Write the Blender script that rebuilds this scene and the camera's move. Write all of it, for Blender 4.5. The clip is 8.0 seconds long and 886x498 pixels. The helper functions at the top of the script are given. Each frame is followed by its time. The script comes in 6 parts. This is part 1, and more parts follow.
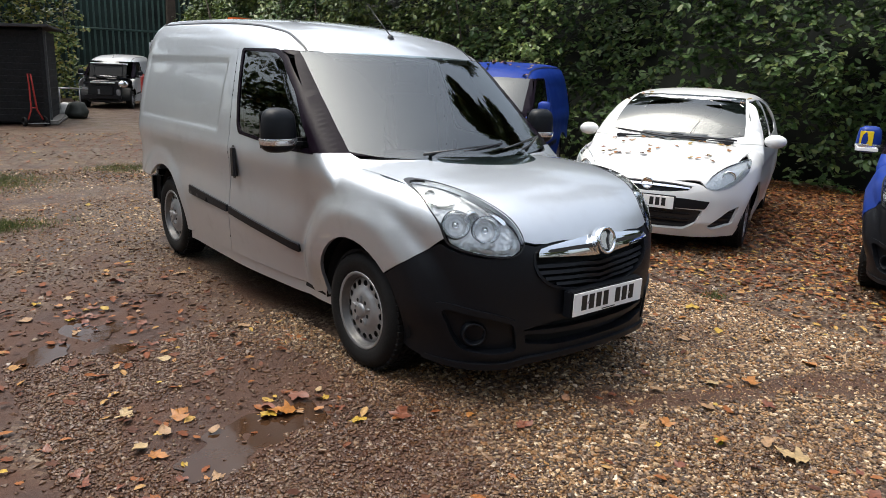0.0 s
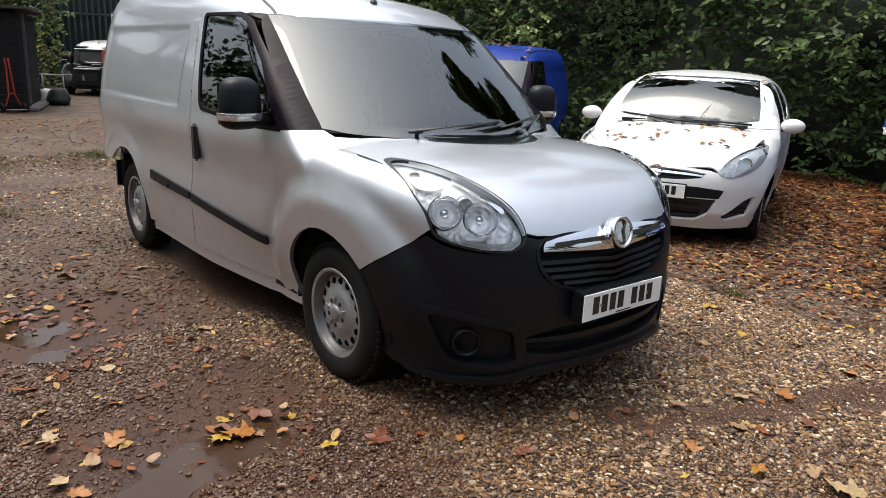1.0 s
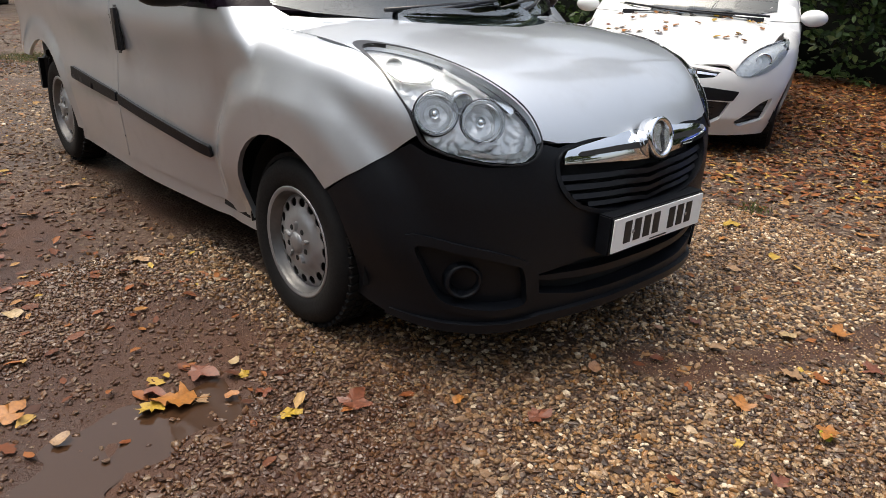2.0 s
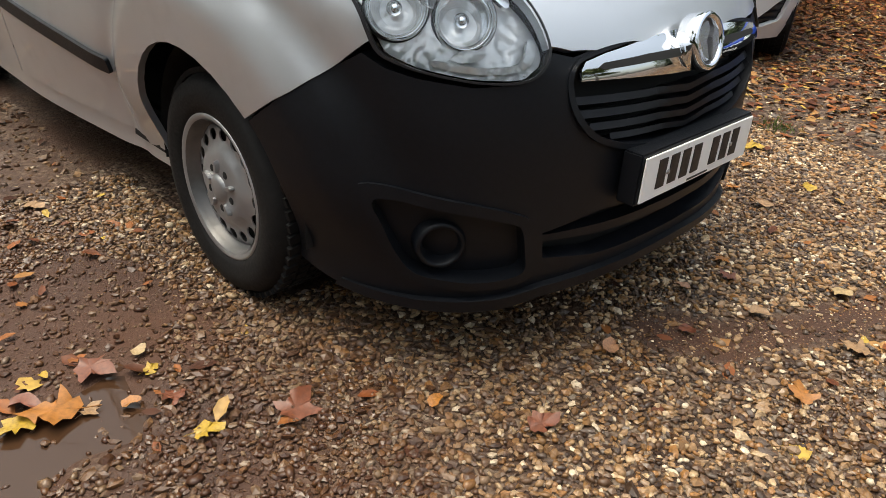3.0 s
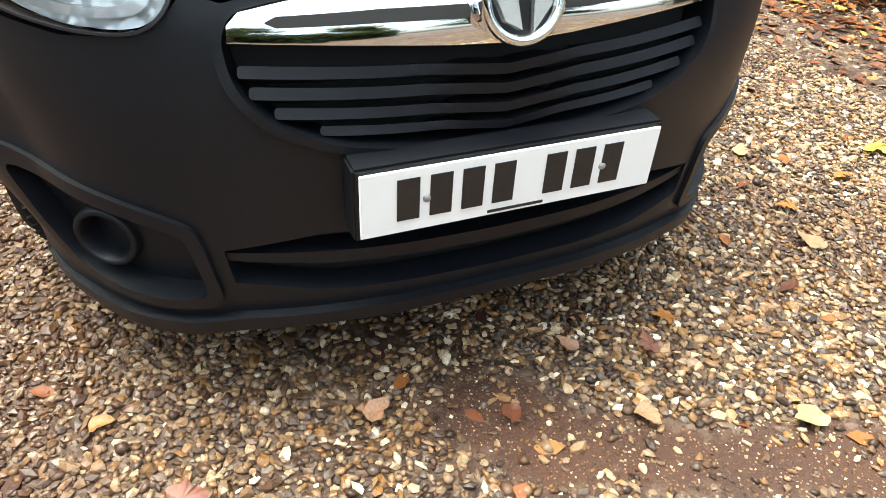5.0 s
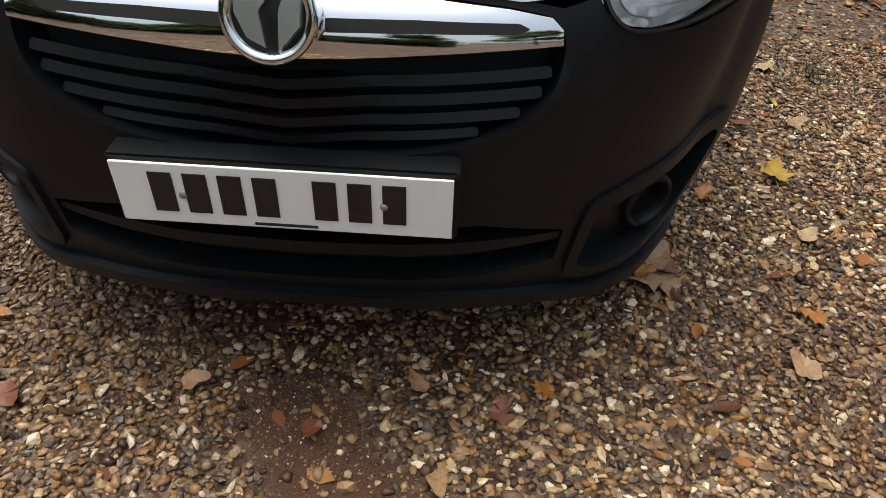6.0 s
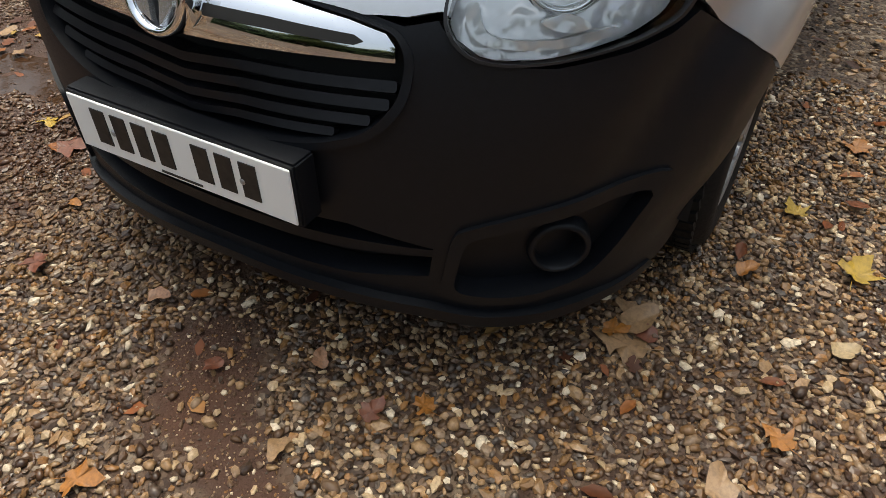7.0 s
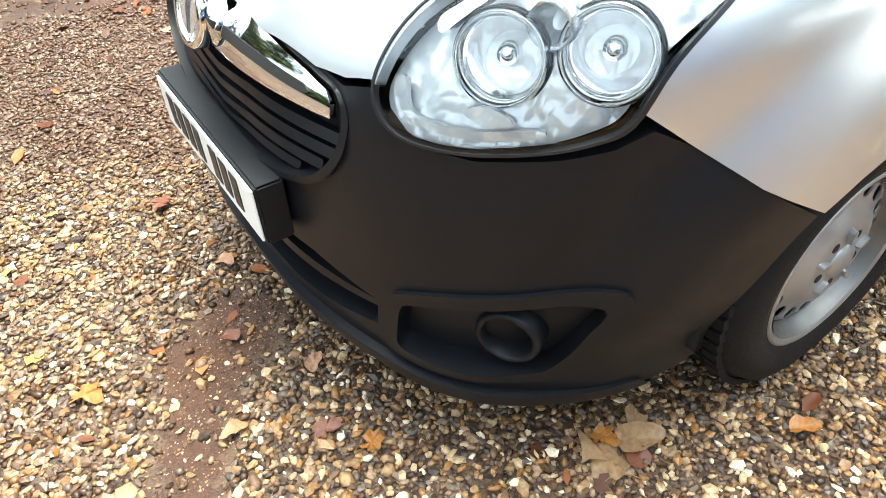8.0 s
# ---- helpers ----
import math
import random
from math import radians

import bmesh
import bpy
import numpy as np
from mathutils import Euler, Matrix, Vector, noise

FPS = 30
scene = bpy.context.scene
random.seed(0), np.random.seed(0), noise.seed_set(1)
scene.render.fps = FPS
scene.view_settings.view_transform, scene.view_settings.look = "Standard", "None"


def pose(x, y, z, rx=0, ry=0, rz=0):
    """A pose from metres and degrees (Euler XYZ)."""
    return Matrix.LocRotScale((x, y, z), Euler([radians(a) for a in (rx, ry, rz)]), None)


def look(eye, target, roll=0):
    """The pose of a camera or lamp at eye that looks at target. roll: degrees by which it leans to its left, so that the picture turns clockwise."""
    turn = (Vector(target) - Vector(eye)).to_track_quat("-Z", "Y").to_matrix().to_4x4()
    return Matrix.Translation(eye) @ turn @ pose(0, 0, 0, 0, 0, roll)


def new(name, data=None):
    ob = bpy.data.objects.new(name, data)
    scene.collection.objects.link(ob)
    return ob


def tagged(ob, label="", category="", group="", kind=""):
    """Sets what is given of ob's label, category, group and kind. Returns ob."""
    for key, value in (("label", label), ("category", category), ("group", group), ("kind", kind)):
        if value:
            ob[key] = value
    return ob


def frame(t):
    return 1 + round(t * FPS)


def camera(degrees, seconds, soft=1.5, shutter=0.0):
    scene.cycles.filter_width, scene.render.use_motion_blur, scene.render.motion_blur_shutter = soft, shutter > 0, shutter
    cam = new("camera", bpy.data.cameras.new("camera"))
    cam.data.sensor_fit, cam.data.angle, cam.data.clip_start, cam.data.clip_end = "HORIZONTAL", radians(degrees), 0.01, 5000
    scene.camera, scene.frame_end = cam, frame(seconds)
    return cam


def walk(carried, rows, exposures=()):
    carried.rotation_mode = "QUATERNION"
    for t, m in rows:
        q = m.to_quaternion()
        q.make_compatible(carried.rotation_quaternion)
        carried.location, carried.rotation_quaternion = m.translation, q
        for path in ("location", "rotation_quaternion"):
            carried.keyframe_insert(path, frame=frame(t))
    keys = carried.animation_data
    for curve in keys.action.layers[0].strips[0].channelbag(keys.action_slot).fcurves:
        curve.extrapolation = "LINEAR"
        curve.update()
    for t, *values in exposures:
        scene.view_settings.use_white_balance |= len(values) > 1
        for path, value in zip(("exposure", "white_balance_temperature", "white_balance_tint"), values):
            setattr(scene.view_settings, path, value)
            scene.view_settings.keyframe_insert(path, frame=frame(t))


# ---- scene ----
cam = camera(64.3, 8.0, soft=0.6)
PATH = [
    (0, (-2.71, -1.992, 1.512), (-1.466, -0.502, 1.029), 2.5),
    (0.5, (-2.53, -1.819, 1.459), (-1.282, -0.336, 0.97), 2.5),
    (1, (-2.37, -1.638, 1.396), (-1.119, -0.161, 0.891), 2.7),
    (1.5, (-2.218, -1.385, 1.313), (-0.971, 0.055, 0.704), 2.7),
    (2, (-2.014, -1.147, 1.241), (-0.753, 0.217, 0.5), 2.9),
    (2.2, (-1.903, -1.04, 1.208), (-0.638, 0.29, 0.413), 3.0),
    (3.3, (-1.502, -0.709, 1.082), (-0.281, 0.511, 0.071), 3.1),
    (3.5, (-1.408, -0.727, 1.072), (-0.206, 0.484, 0.029), 3.2),
    (4, (-1.138, -0.783, 1.088), (-0.046, 0.464, -0.031), 3.5),
    (4.5, (-0.83, -0.79, 1.065), (0.069, 0.565, -0.098), 3.5),
    (5, (-0.494, -0.837, 1.085), (0.157, 0.612, -0.13), 3.3),
    (5.2, (-0.346, -0.873, 1.103), (0.182, 0.621, -0.117), 3.1),
    (6.3, (0.505, -0.853, 1.193), (0.231, 0.626, -0.126), 1.4),
    (6.5, (0.646, -0.834, 1.221), (0.229, 0.613, -0.095), 0.7),
    (7, (0.922, -0.682, 1.187), (0.174, 0.624, -0.13), -0.4),
    (7.5, (1.17, -0.464, 1.202), (0.182, 0.651, -0.133), -1.5),
    (8, (1.238, -0.254, 1.255), (-0.026, 0.545, -0.073), -2.8),
]
# the clip's own exposure and white balance drift
EXPOSURES = [(0.0, -0.3, 6600, 6), (2.0, -0.35, 6900, 8), (3.5, 0.32, 7200, 0), (4.0, 0.92, 6750, -2), (4.5, 1.08, 6700, -2), (5.2, 1.0, 6700, -2), (6.3, -0.66, 7200, 5), (7.0, -0.34, 7000, 3), (7.5, 0.8, 6800, -4), (8.0, 1.28, 6700, -4)]
walk(cam, [(t, look(eye, target, roll)) for t, eye, target, roll in PATH], EXPOSURES)

# ---- daylight: a bright overcast sky ----
world = bpy.data.worlds.new("overcast_sky")
scene.world = world
world.use_nodes = True
wt = world.node_tree
wt.nodes.clear()
sky = wt.nodes.new("ShaderNodeTexSky")
sky.sky_type = 'NISHITA'
sky.sun_disc = False
sky.sun_elevation = radians(72)
sky.sun_rotation = radians(325)
sky.dust_density = 4.0
grey = wt.nodes.new("ShaderNodeRGBToBW")
cloud = wt.nodes.new("ShaderNodeMixRGB")
cloud.inputs[0].default_value = 0.52
back = wt.nodes.new("ShaderNodeBackground")
back.inputs[1].default_value = 0.15
wout = wt.nodes.new("ShaderNodeOutputWorld")
wt.links.new(sky.outputs[0], grey.inputs[0])
wt.links.new(sky.outputs[0], cloud.inputs[1])
wt.links.new(grey.outputs[0], cloud.inputs[2])
# an overcast sky is brighter overhead than at the horizon
coord = wt.nodes.new("ShaderNodeTexCoord")
split = wt.nodes.new("ShaderNodeSeparateXYZ")
wt.links.new(coord.outputs["Generated"], split.inputs[0])
rise = wt.nodes.new("ShaderNodeMapRange")
rise.inputs[1].default_value, rise.inputs[2].default_value = 0.0, 1.0
rise.inputs[3].default_value, rise.inputs[4].default_value = 1.3, 4.6
wt.links.new(split.outputs["Z"], rise.inputs[0])
lift = wt.nodes.new("ShaderNodeMixRGB")
lift.blend_type = 'MULTIPLY'
lift.inputs[0].default_value = 1.0
wt.links.new(cloud.outputs[0], lift.inputs[1])
wt.links.new(rise.outputs[0], lift.inputs[2])
wt.links.new(lift.outputs[0], back.inputs[0])
wt.links.new(back.outputs[0], wout.inputs[0])
sun = new("sun", bpy.data.lights.new("sun", "SUN"))
sun.data.energy = 0.7
sun.data.angle = radians(32)
sun.data.color = (1.0, 0.96, 0.9)
sun.matrix_world = look((-1.4, 2.0, 9), (0, 0, 0))

# ---- materials ----
class Mat:
    """A node material with a Principled shader and small helpers to feed it."""

    def __init__(self, name, colour=(0.5, 0.5, 0.5), rough=0.5, metal=0.0):
        self.m = bpy.data.materials.new(name)
        self.m.use_nodes = True
        self.t = self.m.node_tree
        self.p = self.t.nodes["Principled BSDF"]
        self.p.inputs["Base Color"].default_value = (*colour, 1)
        self.p.inputs["Roughness"].default_value = rough
        self.p.inputs["Metallic"].default_value = metal

    def node(self, kind, **inputs):
        n = self.t.nodes.new(kind)
        for key, value in inputs.items():
            self.feed(n.inputs[key.replace("_", " ")], value)
        return n

    def feed(self, socket, value):
        if hasattr(value, "is_linked"):
            self.t.links.new(value, socket)
        elif isinstance(value, tuple) and len(value) == 3 and socket.type == 'RGBA':
            socket.default_value = (*value, 1)
        else:
            socket.default_value = value

    def place(self):
        return self.node("ShaderNodeTexCoord").outputs["Object"]

    def world_place(self):
        return self.node("ShaderNodeNewGeometry").outputs["Position"]

    def noise(self, scale, detail=4.0, vector=None, rough=0.55):
        n = self.node("ShaderNodeTexNoise", Scale=scale, Detail=detail, Roughness=rough)
        self.feed(n.inputs["Vector"], vector or self.place())
        return n.outputs["Fac"]

    def ramp(self, fac, *stops):
        n = self.node("ShaderNodeValToRGB", Fac=fac)
        el = n.color_ramp.elements
        while len(el) < len(stops):
            el.new(0.5)
        for e, (at, c) in zip(el, stops):
            e.position = at
            e.color = (*c, 1) if isinstance(c, tuple) else (c, c, c, 1)
        return n.outputs["Color"]

    def mix(self, fac, a, b, kind='MIX'):
        n = self.node("ShaderNodeMixRGB", Fac=fac, Color1=a, Color2=b)
        n.blend_type = kind
        return n.outputs["Color"]

    def maths(self, op, a, b=0.0):
        n = self.node("ShaderNodeMath")
        n.operation = op
        self.feed(n.inputs[0], a)
        self.feed(n.inputs[1], b)
        return n.outputs[0]

    def bump(self, height, strength=0.3, distance=0.01):
        n = self.node("ShaderNodeBump", Strength=strength, Distance=distance, Height=height)
        self.t.links.new(n.outputs["Normal"], self.p.inputs["Normal"])
        return self

    def set(self, key, value):
        self.feed(self.p.inputs[key], value)
        return self


def paint(name, colour, metal=0.0, rough=0.35, coat=0.6, dirt=(0.16, 0.13, 0.10)):
    """Car paint under clear coat, with road film and grime low down and in blotches."""
    m = Mat(name, colour, rough, metal)
    flake = m.noise(900, 2)
    blotch = m.noise(3.5, 5)
    base = m.mix(m.ramp(flake, (0.3, 0.0), (0.7, 0.16)), colour, tuple(min(1, c * 1.25 + 0.02) for c in colour))
    film = m.ramp(m.noise(14, 6), (0.45, 0.0), (0.8, 0.35))
    streak = m.ramp(blotch, (0.5, 0.0), (0.75, 0.5))
    fac = m.maths('MULTIPLY', film, streak)
    m.set("Base Color", m.mix(fac, base, dirt))
    m.set("Roughness", m.ramp(blotch, (0.3, rough), (0.8, min(1, rough + 0.12))))
    m.set("Coat Weight", coat).set("Coat Roughness", 0.035)
    return m.m


def plain(name, colour, rough=0.5, metal=0.0, grain=60.0, depth=0.0, vary=0.25):
    m = Mat(name, colour, rough, metal)
    n = m.noise(grain, 5)
    m.set("Base Color", m.mix(m.ramp(m.noise(grain * 0.12, 4), (0.3, 0.0), (0.75, 1.0)), tuple(c * (1 - vary) for c in colour), tuple(min(1, c * (1 + vary)) for c in colour)))
    m.set("Roughness", m.ramp(n, (0.3, max(0.02, rough - 0.08)), (0.7, min(1.0, rough + 0.1))))
    if depth:
        m.bump(n, 0.5, depth)
    return m.m


def glass(name, tint, rough=0.0, clear=0.7):
    """A pane: partly clear with tint, partly mirror by Fresnel."""
    m = Mat(name, tint, rough)
    t = m.t
    through_it = m.node("ShaderNodeBsdfTransparent", Color=tuple(tint))
    gloss = m.node("ShaderNodeBsdfGlossy", Color=(0.97, 1.0, 1.0), Roughness=rough)
    fres = m.node("ShaderNodeFresnel", IOR=1.5 + 1.2 * (1 - clear))
    mixer = m.node("ShaderNodeMixShader")
    t.links.new(fres.outputs[0], mixer.inputs[0])
    t.links.new(through_it.outputs[0], mixer.inputs[1])
    t.links.new(gloss.outputs[0], mixer.inputs[2])
    t.links.new(mixer.outputs[0], t.nodes["Material Output"].inputs["Surface"])
    return m.m


SILVER = paint("silver_paint", (0.585, 0.61, 0.64), metal=0.78, rough=0.36, coat=1.0)
WHITE = paint("white_paint", (0.66, 0.66, 0.65), rough=0.3)
BLUE = paint("blue_paint", (0.004, 0.028, 0.21), metal=0.0, rough=0.4, coat=0.05)
BLUE.node_tree.nodes["Principled BSDF"].inputs["Specular IOR Level"].default_value = 0.2
BUMPER = plain("black_bumper_plastic", (0.0048, 0.0058, 0.0082), 0.42, grain=700, depth=0.0005, vary=0.2)
BUMPER.node_tree.nodes["Principled BSDF"].inputs["Specular IOR Level"].default_value = 0.27
SLAT = plain("grille_slat_plastic", (0.007, 0.007, 0.009), 0.36, grain=300)
SLAT.node_tree.nodes["Principled BSDF"].inputs["Specular IOR Level"].default_value = 0.22
TRIM = plain("black_trim", (0.012, 0.012, 0.014), 0.35, grain=300)
PILLAR = plain("dark_pillar", (0.008, 0.005, 0.009), 0.2, grain=200)
PILLAR.node_tree.nodes["Principled BSDF"].inputs["Specular IOR Level"].default_value = 0.06
RUBBER = plain("tyre_rubber", (0.0085, 0.008, 0.008), 0.7, grain=120, depth=0.001)
RUBBER.node_tree.nodes["Principled BSDF"].inputs["Specular IOR Level"].default_value = 0.22
STEEL = plain("wheel_silver", (0.34, 0.34, 0.345), 0.36, metal=0.6, grain=40)
WELL = plain("brake_dusted_steel", (0.15, 0.145, 0.14), 0.42, metal=0.6, grain=60, vary=0.4)
CHROME = Mat("chrome", (0.82, 0.83, 0.84), 0.05, 1.0).m
LAMP_CHROME = Mat("lamp_reflector", (0.88, 0.89, 0.90), 0.22, 0.85).m
CUP = Mat("lamp_cup", (0.96, 0.96, 0.96), 0.06, 0.85).m
BOWL_M = Mat("lamp_bowl_chrome", (0.95, 0.95, 0.95), 0.09, 0.20)
BOWL_M.bump(BOWL_M.noise(24, 1), 0.6, 0.03)
BOWL = BOWL_M.m
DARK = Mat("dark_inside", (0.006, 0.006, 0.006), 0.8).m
GREY_PLASTIC = plain("grey_cabin_plastic", (0.05, 0.052, 0.055), 0.6)
CLOTH = plain("seat_cloth", (0.03, 0.03, 0.033), 0.9, grain=200, depth=0.001)
SCREEN = glass("windscreen_glass", (0.40, 0.48, 0.49), clear=0.62)
CAR_SCREEN = glass("car_windscreen_glass", (0.10, 0.12, 0.12), clear=0.8)
YELLOW = plain("yellow_patch", (0.75, 0.52, 0.01), 0.4)
SIDE_GLASS = glass("side_glass", (0.28, 0.32, 0.32), clear=0.7)
LENS = glass("lamp_lens", (0.97, 0.98, 0.98), clear=0.98)
PLATE = plain("plate_white", (0.82, 0.82, 0.80), 0.35, grain=30, vary=0.04)
INK = plain("plate_black", (0.01, 0.01, 0.01), 0.5)
AMBER = Mat("amber_plastic", (0.55, 0.10, 0.012), 0.25).m
RED = plain("red_paint", (0.34, 0.022, 0.015), 0.45)

# ---- shaping helpers ----
def part(name, mesh, material, parent=None, label=""):
    """Links a mesh, or a bmesh, as one object under a thing."""
    if isinstance(mesh, bmesh.types.BMesh):
        me = bpy.data.meshes.new(name)
        mesh.to_mesh(me)
        mesh.free()
        mesh = me
    if material and not mesh.materials:
        mesh.materials.append(material)
    ob = new(name, mesh)
    if parent:
        ob.parent = parent
    return tagged(ob, label)


def thing(name, label, category, group="", kind=""):
    return tagged(new(name), label, category, group, kind)


def mesh_of(verts, faces, normals=None, smooth_faces=True):
    me = bpy.data.meshes.new("shape")
    me.from_pydata([tuple(v) for v in verts], [], [tuple(int(i) for i in f) for f in faces])
    if smooth_faces:
        me.polygons.foreach_set("use_smooth", [True] * len(me.polygons))
    if normals is not None:
        me.normals_split_custom_set_from_vertices([tuple(n) for n in normals])
    me.update()
    return me


def rounded(points, r=0.02, n=5):
    """A closed outline with rounded corners; a point may carry its own radius as a third number."""
    out, m = [], len(points)
    for i in range(m):
        p = Vector(points[i][:2])
        a, b = Vector(points[i - 1][:2]), Vector(points[(i + 1) % m][:2])
        rr = points[i][2] if len(points[i]) > 2 else r
        da, db = a - p, b - p
        rr = min(rr, 0.48 * da.length, 0.48 * db.length)
        if rr < 1e-5:
            out.append(p)
            continue
        s, e = p + da.normalized() * rr, p + db.normalized() * rr
        for k in range(n + 1):
            t = k / n
            out.append((1 - t) ** 2 * s + 2 * t * (1 - t) * p + t * t * e)
    return [tuple(v) for v in out]


def flowing(points, n=6):
    """A closed smooth outline through the points (Catmull-Rom)."""
    m, out = len(points), []
    P = [np.array(p[:2], float) for p in points]
    for i in range(m):
        a, b, c, d = P[i - 1], P[i], P[(i + 1) % m], P[(i + 2) % m]
        for k in range(n):
            t = k / n
            out.append(tuple(0.5 * (2 * b + (c - a) * t + (2 * a - 5 * b + 4 * c - d) * t * t + (3 * b - a - 3 * c + d) * t ** 3)))
    return out


def even(outline, step):
    """The outline with no side longer than step."""
    out = []
    for i, p in enumerate(outline):
        p, q = np.array(p[:2], float), np.array(outline[(i + 1) % len(outline)][:2], float)
        k = max(1, int(np.ceil(np.linalg.norm(q - p) / step)))
        out += [p + (q - p) * j / k for j in range(k)]
    return np.array(out)


def inside(loops, pts):
    """Even-odd test of points against closed loops."""
    odd = np.zeros(len(pts), bool)
    x, y = pts[:, 0], pts[:, 1]
    for loop in loops:
        q = np.roll(loop, -1, axis=0)
        for (x0, y0), (x1, y1) in zip(loop, q):
            if y0 == y1:
                continue
            odd ^= ((y0 > y) != (y1 > y)) & (x < (x1 - x0) * (y - y0) / (y1 - y0) + x0)
    return odd


def flat_fill(outline, holes, step):
    """Triangles of a flat outline with holes: points, faces and the border loops."""
    from mathutils.geometry import delaunay_2d_cdt
    loops = [even(outline, step)] + [even(h, step) for h in holes]
    pts, edges, rings, at = [], [], [], 0
    for loop in loops:
        n = len(loop)
        pts += list(loop)
        edges += [(at + i, at + (i + 1) % n) for i in range(n)]
        rings.append(list(range(at, at + n)))
        at += n
    lo, hi = loops[0].min(0), loops[0].max(0)
    gx, gy = np.meshgrid(np.arange(lo[0] + step / 2, hi[0], step), np.arange(lo[1] + step / 2, hi[1], step))
    g = np.stack([gx.ravel(), gy.ravel()], 1)
    if len(g):
        g = g[inside(loops, g)]
        border = np.concatenate(loops)
        keep = np.ones(len(g), bool)
        for i in range(0, len(g), 400):
            d = np.linalg.norm(g[i:i + 400, None] - border[None], axis=2).min(1)
            keep[i:i + 400] = d > step * 0.55
        pts += list(g[keep])
    v, _, f, ov, _, _ = delaunay_2d_cdt([Vector((float(p[0]), float(p[1]))) for p in pts], edges, [], 0, 1e-7)
    v = np.array([tuple(p) for p in v])
    f = np.array([tuple(t) for t in f])
    f = f[inside(loops, v[f].mean(1))]
    back = {}
    for i, src in enumerate(ov):
        for s in src:
            back[s] = i
    return v, f, [[back[i] for i in ring] for ring in rings]


def ray_map(kind, axis=0.9):
    """How flat coordinates become rays on to a skin: side (y, z), front (x, z), top (x, y), roll (y, angle about the long axis), turn (angle about an upright axis, z)."""
    def side(u):
        n = len(u)
        return np.stack([np.full(n, 1.3), u[:, 0], u[:, 1]], 1), np.tile((-1.0, 0, 0), (n, 1))

    def front(u):
        n = len(u)
        return np.stack([u[:, 0], np.full(n, -0.6), u[:, 1]], 1), np.tile((0, 1.0, 0), (n, 1))

    def top(u):
        n = len(u)
        return np.stack([u[:, 0], u[:, 1], np.full(n, 2.4)], 1), np.tile((0, 0, -1.0), (n, 1))

    def roll(u):
        c, s = np.cos(u[:, 1]), np.sin(u[:, 1])
        d = np.stack([-c, 0 * c, -s], 1)
        return np.stack([0 * c, u[:, 0], np.full(len(u), axis)], 1) - d * 1.6, d

    def turn(u):
        c, s = np.cos(u[:, 0]), np.sin(u[:, 0])
        d = np.stack([-s, c, 0 * c], 1)
        return np.stack([0 * c, np.full(len(u), axis), u[:, 1]], 1) - d * 1.8, d
    return {"side": side, "front": front, "top": top, "roll": roll, "turn": turn}[kind]


def to_map(p, kind, axis=0.9):
    """The flat coordinates of places on a skin."""
    x, y, z = p.T
    return {"side": lambda: np.stack([y, z], 1), "front": lambda: np.stack([x, z], 1), "top": lambda: np.stack([x, y], 1),
            "roll": lambda: np.stack([y, np.arctan2(z - axis, x)], 1), "turn": lambda: np.stack([np.arctan2(x, axis - y), z], 1)}[kind]()


def on_skin(skin, points, kind, axis=0.9):
    """Places on the skin for flat points."""
    o, d = ray_map(kind, axis)(np.array([p[:2] for p in points], float))
    p, hit = cast(skin, o, d, 3.2)
    return p[hit]


